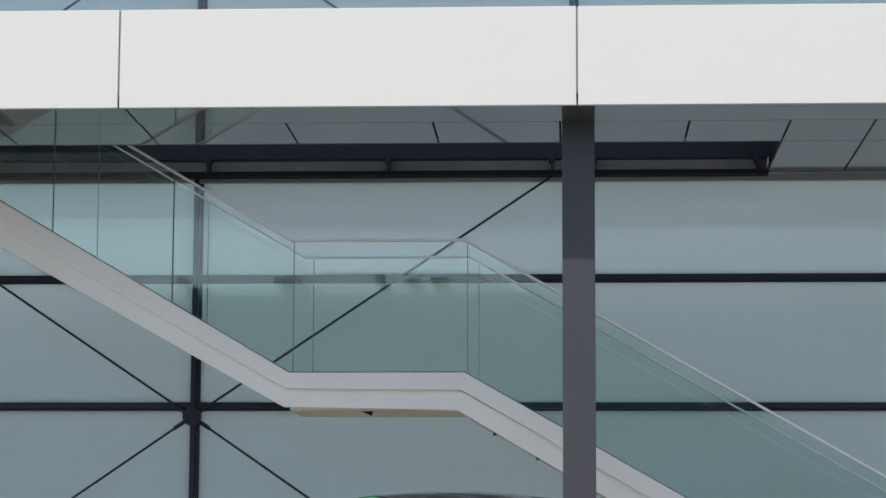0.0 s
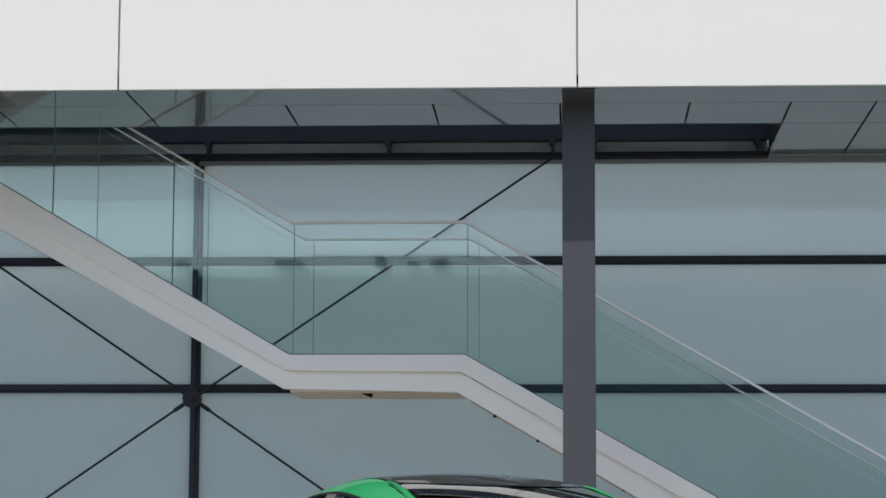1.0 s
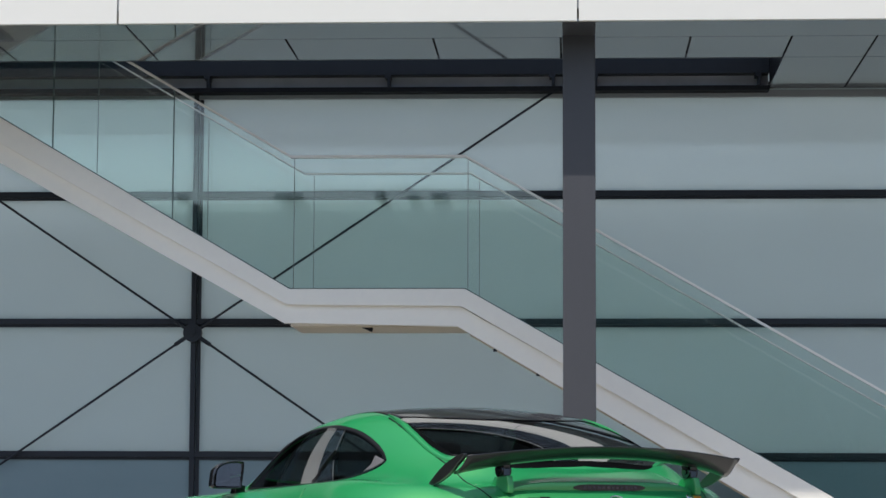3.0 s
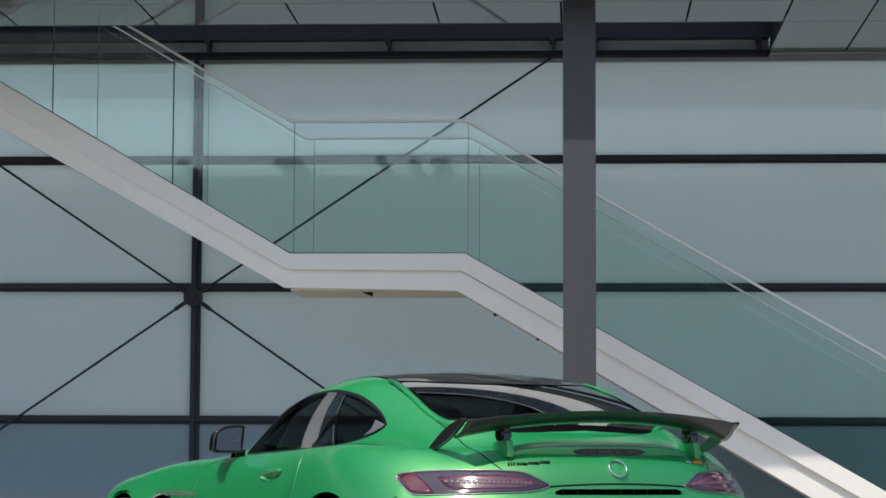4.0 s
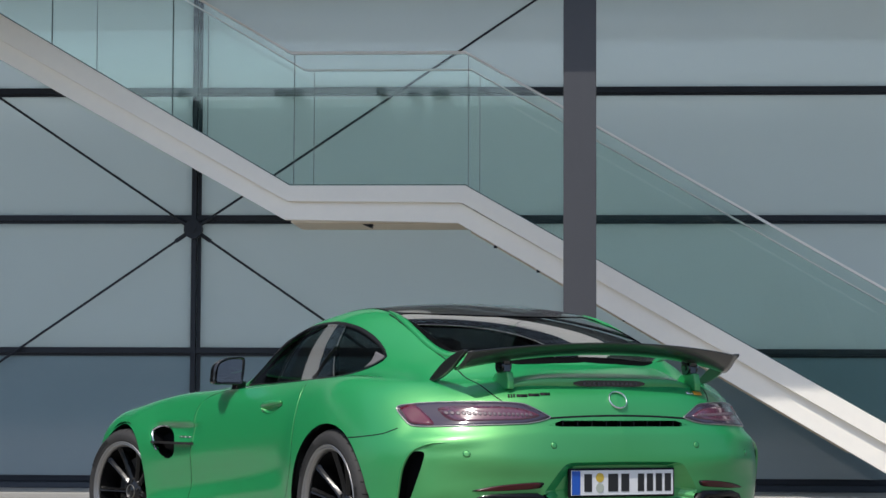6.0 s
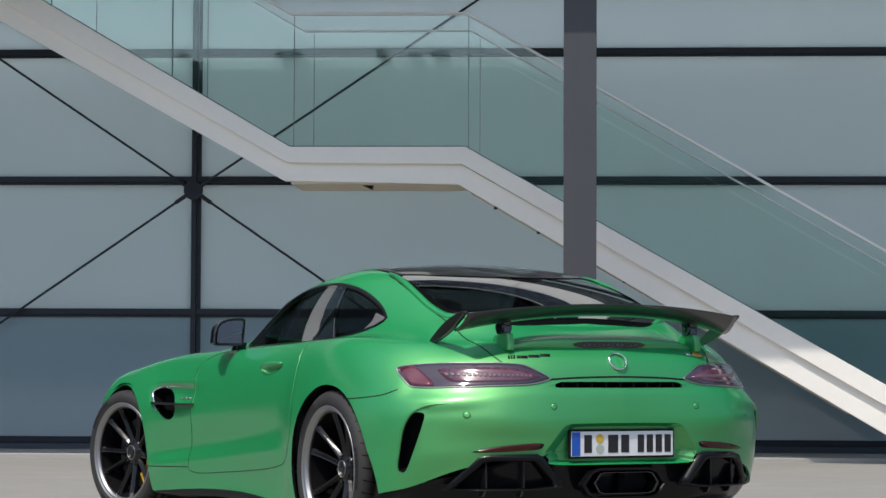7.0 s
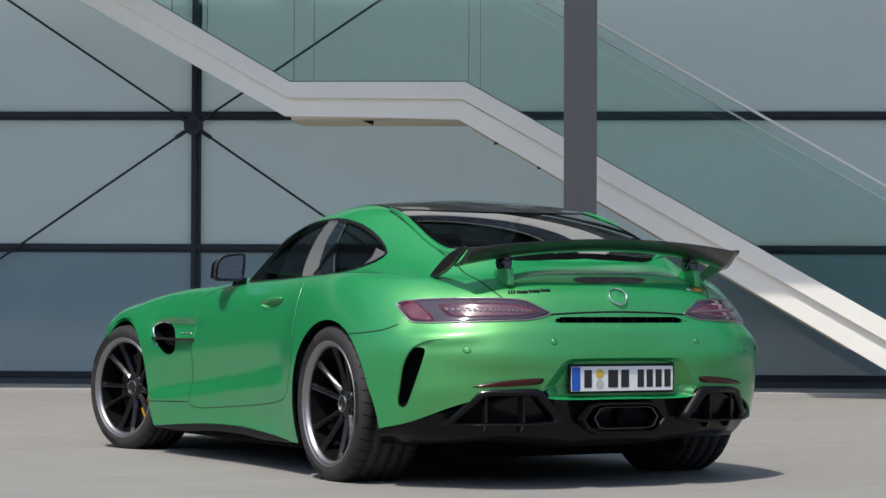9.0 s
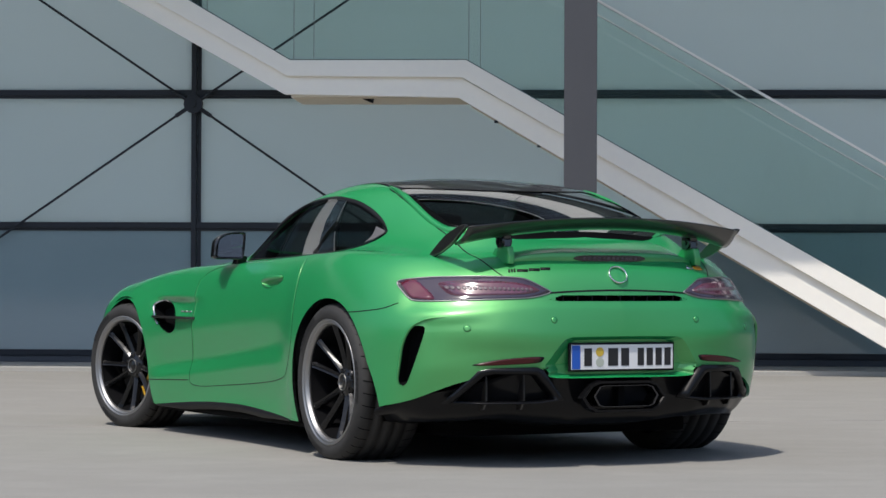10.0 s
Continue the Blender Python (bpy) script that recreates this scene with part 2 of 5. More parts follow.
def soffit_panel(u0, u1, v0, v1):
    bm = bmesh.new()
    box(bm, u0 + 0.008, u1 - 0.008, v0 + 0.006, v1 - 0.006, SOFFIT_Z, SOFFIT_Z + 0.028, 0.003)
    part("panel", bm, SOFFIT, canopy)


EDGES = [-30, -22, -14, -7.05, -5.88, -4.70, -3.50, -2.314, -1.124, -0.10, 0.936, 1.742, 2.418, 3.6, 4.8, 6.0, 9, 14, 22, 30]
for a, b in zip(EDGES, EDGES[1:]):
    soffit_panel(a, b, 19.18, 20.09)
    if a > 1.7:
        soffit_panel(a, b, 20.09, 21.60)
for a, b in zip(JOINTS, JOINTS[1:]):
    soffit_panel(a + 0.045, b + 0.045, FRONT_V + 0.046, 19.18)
bm = bmesh.new()
box(bm, -30, 1.755, 20.10, 20.13, SOFFIT_Z + 0.002, TOP_Z - 0.12)
box(bm, 1.756, 1.79, 20.10, WALL_V - 0.12, SOFFIT_Z + 0.002, TOP_Z - 0.12)
part("slot_edge", bm, DARK_STEEL, canopy)

beam = thing("edge_beam", "dark steel beam along the facade above the stair slot", "beam", SITE, kind="structure")
bm = bmesh.new()
box(bm, -30, 1.75, WALL_V - 0.20, WALL_V - 0.06, 4.697, 4.93, 0.004)
part("web", bm, DARK_STEEL, beam)
bm = bmesh.new()
box(bm, -30, 1.75, WALL_V - 0.070, WALL_V - 0.056, 4.590, 4.696)
part("back_plate", bm, mat("grey_beam_lining", (0.55, 0.57, 0.62), 0.5, spots=[((3, 3, 3), 0.5, (0.34, 0.36, 0.40)), ((0.6, 0.6, 0.6), 0.5, (0.22, 0.24, 0.28))]), beam)
bm = bmesh.new()
box(bm, -30, 1.75, WALL_V - 0.22, WALL_V - 0.055, 4.542, 4.585, 0.004)
part("rail", bm, SEAL, beam)
for u in (-3.3, -1.66, -0.18, 0.2, 1.66):
    bm = bmesh.new()
    box(bm, u - 0.013, u + 0.013, WALL_V - 0.21, WALL_V - 0.06, 4.586, 4.697, 0.003)
    box(bm, u - 0.035, u + 0.02, WALL_V - 0.215, WALL_V - 0.06, 4.665, 4.697, 0.003)
    part("bracket", bm, DARK_STEEL, beam)

# front column
column = thing("column", "slender grey painted rectangular steel column carrying the canopy", "column", SITE)
bm = bmesh.new()
box(bm, -0.0842, 0.1745, 19.04, 19.30, 0.02, SOFFIT_Z - 0.002, 0.006)
part("shaft", bm, COLUMN_PAINT, column)
bm = bmesh.new()
box(bm, -0.17, 0.26, 18.92, 19.34, 0.0, 0.02, 0.004)
part("base_plate", bm, COLUMN_PAINT, column)
# added plate that carries the column's dark tone on to the fascia
bm = bmesh.new()
box(bm, -0.0842, 0.1745, FRONT_V + 0.044, 19.039, SOFFIT_Z - 0.012, SOFFIT_Z - 0.003, 0.003)
part("head_filler", bm, COLUMN_PAINT, column, "flat grey plate added between the column and the fascia")

# ---- outside stair with a landing, a little deeper in its slot ----
EYE_AT = Matrix.Translation((0, 0, EYE))
STAIR_SITE = SITE @ EYE_AT @ Matrix.Scale(1.001, 4) @ EYE_AT.inverted()
stair = thing("staircase", "white steel outdoor staircase with a mid landing beside the facade", "staircase", STAIR_SITE)
KNEE_A, KNEE_B, RISE = -2.382, -0.908, 0.5897
TOPZ = 2.640
FOOT_U = KNEE_B + (TOPZ - 0.48) / 0.5675
HEAD_U = -6.2


def stringer_outline(over, under):
    """The bent outline of a stringer between two offsets below its upper edge."""
    def z_at(u):
        if u < KNEE_A:
            return TOPZ + (KNEE_A - u) * RISE
        if u > KNEE_B:
            return TOPZ - (u - KNEE_B) * 0.5675
        return TOPZ
    up = [(u, z_at(u) - over) for u in (HEAD_U, KNEE_A - over * 0.28, KNEE_B - over * 0.27, FOOT_U)]
    dn = [(u, max(z_at(u) - under - (0.114 if u < KNEE_A - 0.2 else 0.072 if u > KNEE_B + 0.2 else 0), 0.0)) for u in (FOOT_U, KNEE_B - under * 0.2, KNEE_A - under * 0.15, HEAD_U)]
    dn[0] = (FOOT_U, max(z_at(FOOT_U) - under * (1.33 if under > 0.3 else 1.2), 0.06))
    return up + dn


for name, v0, v1 in (("near", STAIR_V, STAIR_V + 0.08), ("far", FAR_V - 0.08, FAR_V)):
    s = 1 if name == "near" else -1
    bm = bmesh.new()
    slab_mesh(bm, stringer_outline(0, 0.145), v0, v1, 0.003)
    part("stringer_cap", bm, WHITE_STEEL, stair)
    bm = bmesh.new()
    if name == "near":
        slab_mesh(bm, stringer_outline(0.146, 0.312), v0 + 0.04, v1 + 0.03, 0.003)
    else:
        slab_mesh(bm, stringer_outline(0.146, 0.18), v0 - 0.03, v1 - 0.04, 0.003)
    part("stringer", bm, WHITE_STEEL, stair)

bm = bmesh.new()
box(bm, KNEE_A + 0.0, KNEE_B + 0.02, STAIR_V + 0.115, 20.98, 2.335, 2.46, 0.004)
box(bm, KNEE_A + 0.0, KNEE_B + 0.02, STAIR_V + 0.115, FAR_V - 0.115, 2.461, 2.50, 0.004)
part("landing", bm, WHITE_STEEL, stair)
bm = bmesh.new()
box(bm, KNEE_A + 0.02, KNEE_B + 0.03, STAIR_V + 0.112, 21.02, 2.326, 2.334, 0.002)
part("underside", bm, TAN, stair, "beige underside of the landing")
bm = bmesh.new()
slab_mesh(bm, [(u, TOPZ - (u - KNEE_B) * 0.5675 - w) for u, w in ((KNEE_B + 0.03, 0.335), (FOOT_U - 0.6, 0.392), (FOOT_U - 0.6, 0.400), (KNEE_B + 0.03, 0.344))], STAIR_V + 0.112, STAIR_V + 0.55)
part("underside", bm, TAN, stair, "beige underside of the lower flight")
for k in range(9):
    u = KNEE_B + 0.25 + 0.36 * k
    bm = bmesh.new()
    rod(bm, (u, STAIR_V + 0.14, TOPZ - (u - KNEE_B) * 0.5675 - 0.376), (u, STAIR_V + 0.14, TOPZ - (u - KNEE_B) * 0.5675 - 0.352), 0.016, 8)
    part("bolt", bm, DARK_STEEL, stair)
bm = bmesh.new()
slab_mesh(bm, [(-1.80, 2.334), (-1.69, 2.334), (-1.70, 2.292)], STAIR_V + 0.14, STAIR_V + 0.24, 0.004)
part("spotlight", bm, SEAL, stair, "small black spotlight under the landing")


def steps(u0, z0, u1, z1):
    n = round((z0 - z1) / 0.171)
    for i in range(1, n):
        u, z = u0 + (u1 - u0) * (i - 0.5) / n, z0 + (z1 - z0) * i / n
        bm = bmesh.new()
        box(bm, u - 0.16, u + 0.16, STAIR_V + 0.115, FAR_V - 0.115, z + 0.07, z + 0.10, 0.004)
        part("tread", bm, TREAD, stair)


steps(HEAD_U, TOPZ + (KNEE_A - HEAD_U) * RISE - 0.14, KNEE_A, 2.50)
steps(KNEE_B, 2.52, FOOT_U, 0.24)


# glass guards: one leaning-shape pane per bay, a slim steel cap on top
def guard(v, cuts, name):
    g = thing("glass_guard", "frameless green-tinted glass guard with slim pale handrail", "balustrade", STAIR_SITE, group="stair guards")
    def base(u):
        return TOPZ + max(0, KNEE_A - u) * RISE - max(0, u - KNEE_B) * 0.5675
    def rise(u):
        if u < KNEE_A:
            return 1.137
        if u > KNEE_B:
            return 1.137 + (u - KNEE_B) * -0.004
        return 1.137
    for a, b in zip(cuts, cuts[1:]):
        us = [a + 0.006] + [k for k in (KNEE_A - 0.4, KNEE_A, KNEE_B, KNEE_B + 0.4) if a < k < b] + [b - 0.006]
        bm = bmesh.new()
        slab_mesh(bm, [(u, base(u) - 0.05) for u in us] + [(u, base(u) + rise(u) - 0.026) for u in us[::-1]], v, v + 0.018)
        pane = part("pane", bm, GUARD_GLASS, g)
        pane.visible_shadow = False
        if a > cuts[0]:
            wide = 0.009 if name == "near" and a < -3 else 0.005
            bm = bmesh.new()
            box(bm, a - wide / 2, a + wide / 2, v + 0.001, v + 0.017, base(a) - 0.03, base(a) + rise(a) - 0.03)
            part("seam", bm, SEAM, g)
    if name == "near":
        us = [cuts[0], KNEE_A, KNEE_B, cuts[-1]]
        bm = bmesh.new()
        slab_mesh(bm, [(u, base(u) - 0.004) for u in us] + [(u, base(u) + 0.010) for u in us[::-1]], v - 0.006, v - 0.001)
        part("gasket", bm, SEAM, g)
    us = [cuts[0], KNEE_A - 0.4, KNEE_A, KNEE_B, KNEE_B + 0.4, cuts[-1]]
    bm = bmesh.new()
    tall = 0.022 if name == "near" else 0.014
    slab_mesh(bm, [(u, base(u) + rise(u) - 0.004 - tall) for u in us] + [(u, base(u) + rise(u) - 0.004) for u in us[::-1]], v - 0.016, v + 0.034)
    part("handrail", bm, RAIL, g)
    return g


guard(STAIR_V + 0.03, [HEAD_U, -5.45, -4.42, -3.385, -2.352, -0.885, FOOT_U - 0.1], "near")
guard(FAR_V - 0.05, [HEAD_U, -5.3, -4.25, -3.25, -2.3, -0.83, FOOT_U - 0.1], "far")

# glass balustrade standing on the canopy's edge
terrace = thing("terrace_balustrade", "clear glass balustrade on the canopy's edge", "balustrade", SITE)
for k in range(-12, 14):
    bm = bmesh.new()
    u = -3.45 + 1.195 * k
    box(bm, u + 0.006, u + 1.189, FRONT_V + 0.20, FRONT_V + 0.218, TOP_Z - 0.028, TOP_Z + 1.0)
    part("pane", bm, GUARD_GLASS, terrace).visible_shadow = False
bm = bmesh.new()
box(bm, -17.8, 13.2, FRONT_V + 0.185, FRONT_V + 0.233, TOP_Z + 0.975, TOP_Z + 1.005, 0.006)
part("handrail", bm, RAIL, terrace, "slim pale handrail")

# unseen block, added to shade the terrace and stair slot and darken reflections
bm = bmesh.new()
box(bm, -30, 30, 17.95, WALL_V + 0.3, 8.9, 11.9)
shade_box = tagged(part("upper_shade_box", bm, PLINTH), "plain dark unseen block over the terrace, added for its shade", "facade", kind="structure")
shade_box.matrix_world = SITE

# the yard's far side behind the camera
bm = bmesh.new()
box(bm, -70, 70, -44, -40, 0, 11.04)
backdrop = tagged(part("backdrop", bm, FAR_WALL), "plain grey-green building across the yard", "backdrop", kind="structure")
# unseen dark blocks at both sides, added to darken the car's reflections
for x in (-49.0, 40.0):
    bm = bmesh.new()
    box(bm, x, x + 4, -39.9, 17.0, 0, 8.5)
    part("side_blocker", bm, PLINTH, backdrop)
for x0, x1, top in ((-15.9, -15.6, 11.55), (-12.5, -11.6, 11.55), (-9.0, -8.7, 11.6), (-7.9, -7.5, 11.45), (-7.1, -6.5, 11.5), (6.0, 7.4, 11.6), (14.0, 14.5, 11.7)):
    bm = bmesh.new()
    box(bm, x0, x1, -42.0, -41.2, 11.03, top, 0.03)
    part("roof_unit", bm, DARK_STEEL, backdrop)

# unseen dark planting in front of it, added to darken the panes' reflections
bm = bmesh.new()
u = 4.6
while u < 30:
    wide = random.uniform(0.5, 1.3)
    tall = random.uniform(3.4, 5.4)
    lean = random.uniform(-0.2, 0.2)
    rings = [[bm.verts.new((u + lean * f + wide * r * math.cos(a), -39.0 + 0.7 * r * math.sin(a), 0.01 + tall * f)) for a in (k * math.tau / 9 for k in range(9))] for f, r in ((0, 0.75), (0.25, 1.0), (0.55, 0.85), (0.8, 0.5), (1.0, 0.12))]
    for a, b in zip(rings, rings[1:]):
        for k in range(9):
            bm.faces.new((a[k], a[(k + 1) % 9], b[(k + 1) % 9], b[k]))
    bm.faces.new(rings[-1])
    u += wide * random.uniform(0.7, 1.2)
tagged(part("hedge", bm, mat("dark_hedge", (0.030, 0.050, 0.040), 0.8, bump=[(8, 0.8, 0.1)]), backdrop), kind="stuff")

# ---- car ----
CAR = Matrix.Translation((0.356, 11.285, 0)) @ Matrix.Rotation(radians(28.04 + 90), 4, "Z")

PAINT = mat("satin_green_paint", (0.006, 0.262, 0.078), 0.45, 0.2, spots=[(900, 0.3, (0.006, 0.285, 0.080))], Specular_IOR_Level=0.2, Coat_Weight=1.0, Coat_Roughness=0.19, Coat_IOR=1.37)
# metal flakes under the lacquer: a yellowish gloss that shows when seen face on
pt = PAINT.node_tree
flake = pt.nodes.new("ShaderNodeBsdfGlossy")
flake.inputs["Color"].default_value = (0.33, 0.63, 0.235, 1)
flake.inputs["Roughness"].default_value = 0.50
turned = pt.nodes.new("ShaderNodeLayerWeight")
turned.inputs["Blend"].default_value = 0.5
front = pt.nodes.new("ShaderNodeMath")
front.operation = "SUBTRACT"
front.inputs[0].default_value = 1.0
pt.links.new(turned.outputs["Facing"], front.inputs[1])
power = pt.nodes.new("ShaderNodeMath")
power.operation = "POWER"
power.inputs[1].default_value = 2.0
pt.links.new(front.outputs[0], power.inputs[0])
gain = pt.nodes.new("ShaderNodeMath")
gain.operation = "MULTIPLY"
gain.inputs[1].default_value = 0.40
pt.links.new(power.outputs[0], gain.inputs[0])
coats = pt.nodes.new("ShaderNodeMixShader")
pt.links.new(gain.outputs[0], coats.inputs[0])
pt.links.new(pt.nodes["Principled BSDF"].outputs[0], coats.inputs[1])
pt.links.new(flake.outputs[0], coats.inputs[2])
pt.links.new(coats.outputs[0], pt.nodes["Material Output"].inputs[0])
CARBON = mat("gloss_carbon", (0.007, 0.007, 0.007), 0.28, spots=[((260, 260, 260), 0.4, (0.014, 0.013, 0.013))], Coat_Weight=0.9, Coat_Roughness=0.06)
DARK_CARBON = mat("dark_carbon", (0.004, 0.004, 0.0045), 0.3, spots=[((260, 260, 260), 0.4, (0.008, 0.008, 0.009))], Specular_IOR_Level=0.06, Coat_Weight=0.34, Coat_Roughness=0.04)
ROOF_BLACK = mat("gloss_carbon_roof", (0.004, 0.004, 0.0045), 0.35, spots=[(260, 0.4, (0.008, 0.008, 0.008))], Specular_IOR_Level=0.15, Coat_Weight=0.75, Coat_Roughness=0.03)
BLACK_GLOSS = mat("gloss_black", (0.008, 0.008, 0.009), 0.12, Coat_Weight=0.5)
BLACK_PLASTIC = mat("black_plastic", (0.008, 0.008, 0.009), 0.5, Specular_IOR_Level=0.2, bump=[(300, 0.1, 0.001)])
VOID = mat("dark_cavity", (0.004, 0.004, 0.0045), 0.8, Specular_IOR_Level=0.05)
RUBBER = mat("tyre_rubber", (0.019, 0.018, 0.017), 0.72, spots=[((30, 30, 30), 0.5, (0.030, 0.028, 0.026))], bump=[(140, 0.25, 0.002)])
RIM_BLACK = mat("gloss_black_rim", (0.007, 0.007, 0.0075), 0.24, 0.0, Specular_IOR_Level=0.4, bump=[(60, 0.05, 0.002)])
RIM_LIP = mat("brushed_rim_lip", (0.34, 0.335, 0.33), 0.46, 1.0, bump=[(200, 0.05, 0.001)])
DISC = mat("brake_disc", (0.06, 0.06, 0.06), 0.45, 0.6)
YELLOW = mat("yellow_caliper", (0.60, 0.33, 0.01), 0.35)
CHROME = mat("chrome", (0.75, 0.75, 0.76), 0.12, 1.0)
CAR_GLASS = clear_glass("dark_car_glass", (0.22, 0.25, 0.25), ior=2.8)
SIDE_GLASS = clear_glass("side_car_glass", (0.34, 0.40, 0.40), ior=2.4)
INTERIOR = mat("black_leather", (0.012, 0.012, 0.013), 0.55, bump=[(200, 0.2, 0.002)])

car = thing("sports_car", "low satin green two-door sports coupe with black wing", "car", CAR)


def spline(ps, steps):
    """Catmull-Rom through the points, open, with so many steps in each span."""
    out = []
    n = len(ps)
    for i in range(n - 1):
        p0, p1, p2, p3 = ps[max(i - 1, 0)], ps[i], ps[i + 1], ps[min(i + 2, n - 1)]
        for k in range(steps):
            t = k / steps
            out.append(0.5 * ((2 * p1) + (p2 - p0) * t + (2 * p0 - 5 * p1 + 4 * p2 - p3) * t * t + (3 * p1 - p0 - 3 * p2 + p3) * t ** 3))
    out.append(ps[-1])
    return out


# feature lines of the left half, nose to tail, each wrapping to the middle at both ends (x ahead of the rear axle, y, z)
LINES = [
    [(3.46, 0, .14), (3.38, .62, .14), (3.05, .90, .14), (2.63, .955, .14), (2.2, .955, .152), (1.65, .94, .178), (1.1, .935, .188), (.55, .95, .162), (.38, .965, .16), (0, .97, .16), (-.40, .957, .255), (-.60, .875, .30), (-.78, .70, .385), (-.885, .42, .432), (-.905, 0, .388)],
    [(3.49, 0, .26), (3.41, .67, .28), (3.07, .92, .36), (2.63, .975, .36), (2.2, .96, .34), (1.64, .935, .33), (1.1, .93, .33), (.56, .955, .34), (.38, .98, .36), (0, .995, .38), (-.4, .965, .42), (-.64, .875, .44), (-.80, .70, .49), (-.895, .42, .50), (-.91, 0, .48)],
    [(3.5, 0, .38), (3.42, .68, .42), (3.07, .92, .56), (2.63, .975, .58), (2.18, .96, .58), (1.62, .945, .58), (1.1, .945, .58), (.56, .965, .58), (.37, .985, .60), (0, 1.0, .61), (-.4, .965, .62), (-.66, .865, .625), (-.82, .69, .61), (-.90, .43, .60), (-.915, 0, .60)],
    [(3.48, 0, .46), (3.40, .66, .54), (3.04, .885, .68), (2.63, .93, .72), (2.15, .915, .74), (1.6, .915, .77), (1.1, .92, .79), (.58, .935, .80), (.36, .95, .81), (0, .96, .82), (-.36, .915, .80), (-.62, .78, .775), (-.77, .62, .775), (-.85, .38, .785), (-.88, 0, .79)],
    [(3.46, 0, 0.5), (3.36, 0.6, 0.62), (3, 0.8, 0.75), (2.6, 0.84, 0.805), (2.15, 0.845, 0.849), (1.6, 0.86, 0.869), (1.1, 0.865, 0.885), (0.6, 0.87, 0.91), (0.35, 0.88, 0.92), (0, 0.885, 0.93), (-0.34, 0.825, 0.905), (-0.55, 0.7, 0.885), (-0.68, 0.55, 0.89), (-0.76, 0.34, 0.895), (-0.79, 0, 0.9)],
    [(3.44, 0, 0.54), (3.3, 0.5, 0.66), (3, 0.62, 0.76), (2.6, 0.66, 0.825), (2.1, 0.7, 0.874), (1.55, .750, .895), (1.05, .760, .93), (0.6, 0.77, 0.95), (0.35, 0.765, 0.96), (0, 0.74, 0.965), (-0.32, 0.7, 0.95), (-0.48, 0.62, 0.94), (-0.6, 0.46, 0.935), (-0.66, 0.24, 0.93), (-0.68, 0, 0.93)],
    [(3.42, 0, 0.58), (3.25, 0.35, 0.68), (2.95, 0.42, 0.77), (2.5, 0.45, 0.854), (2, 0.5, 0.904), (1.54, 0.61, 0.935), (1.06, 0.645, 1.145), (0.68, 0.61, 1.235), (0.36, 0.565, 1.245), (0, 0.49, 1.185), (-0.25, 0.45, 1.1), (-0.42, 0.42, 1.06), (-0.52, 0.33, 1.008), (-0.585, 0.18, 0.988), (-0.605, 0, 0.984)],
    [(3.4, 0, 0.62), (3.2, 0, 0.7), (2.9, 0, 0.78), (2.5, 0, 0.859), (2, 0, 0.909), (1.55, 0, 0.94), (1.05, 0, 1.2), (0.68, 0, 1.272), (0.38, 0, 1.288), (0.05, 0, 1.275), (-0.15, 0, 1.245), (-0.3, 0, 1.18), (-0.42, 0, 1.122), (-0.5, 0, 1.074), (-0.54, 0, 1.048)],
]
ALONG, ACROSS = 16, 13


def hull_grid():
    rows = [spline([Vector(p) for p in line], ALONG) for line in LINES]
    cols = [spline([row[i] for row in rows], ACROSS) for i in range(len(rows[0]))]

    def ease(t):
        t = max(0.0, min(1.0, t))
        return t * t * (3 - 2 * t)
    for col in cols:
        for p in col:
            if 0.45 < p.x < 2.3 and p.y > 0.85 and p.z < 0.70:
                # the door is drawn in above a ledge that rises to the rear, and tucks under again at the sill
                hi, lo = 0.58 - 0.106 * p.x, 0.445 - 0.069 * p.x
                d = -0.010 * ease((hi + 0.17 - p.z) / 0.17) + 0.017 * ease((hi - p.z) / (hi - lo)) - 0.014 * ease((lo - p.z) / 0.17)
                p.y += d * ease((p.x - 0.45) / 0.2) * ease((2.3 - p.x) / 0.25)
            if 1.5 < p.x < 2.3 and p.y > 0.8 and 0.55 < p.z < 0.78:
                # a scoop runs back from the fender vent under an overhanging edge
                run = ease((p.x - 1.50) / 0.42) * ease((2.28 - p.x) / 0.16)
                p.y -= 0.026 * run * ease((0.722 - p.z) / 0.034) * ease((p.z - 0.585) / 0.085)
            if p.x < -0.5:
                # a crease runs round the tail under the lamps, and the corner is hollowed round the upright slot
                crease = 0.660 + 0.030 * ease((0.86 - p.y) / 0.45)
                fade = ease((-0.50 - p.x) / 0.10)
                d = 0.011 * ease((p.z - crease) / 0.04) * (1 - ease((p.z - 0.745) / 0.12)) * fade
                d += 0.013 * ease((crease - p.z) / 0.05) * ease((p.y - 0.55) / 0.22) * (1 - ease((p.y - 0.84) / 0.05)) * ease((p.z - 0.42) / 0.14) * fade
                p.x += d * 0.75
                p.y -= d * 0.65
    return cols


COLS = hull_grid()


def hull_mesh():
    bm = bmesh.new()
    for side in (1, -1):
        vs = [[bm.verts.new((p.x, p.y * side, p.z)) for p in col] for col in COLS]
        for a, b in zip(vs, vs[1:]):
            for j in range(len(a) - 1):
                quad = (a[j], a[j + 1], b[j + 1], b[j])
                bm.faces.new(quad if side > 0 else quad[::-1])
    bmesh.ops.remove_doubles(bm, verts=bm.verts[:], dist=0.0004)
    bmesh.ops.dissolve_degenerate(bm, edges=bm.edges[:], dist=0.0002)
    bmesh.ops.recalc_face_normals(bm, faces=bm.faces[:])
    return bm


hull = hull_mesh()
from mathutils.bvhtree import BVHTree
from mathutils.interpolate import poly_3d_calc
SKIN = BVHTree.FromBMesh(hull)
hull.normal_update()
hull.verts.index_update()
SKIN_NORMALS = [v.normal.copy() for v in hull.verts]
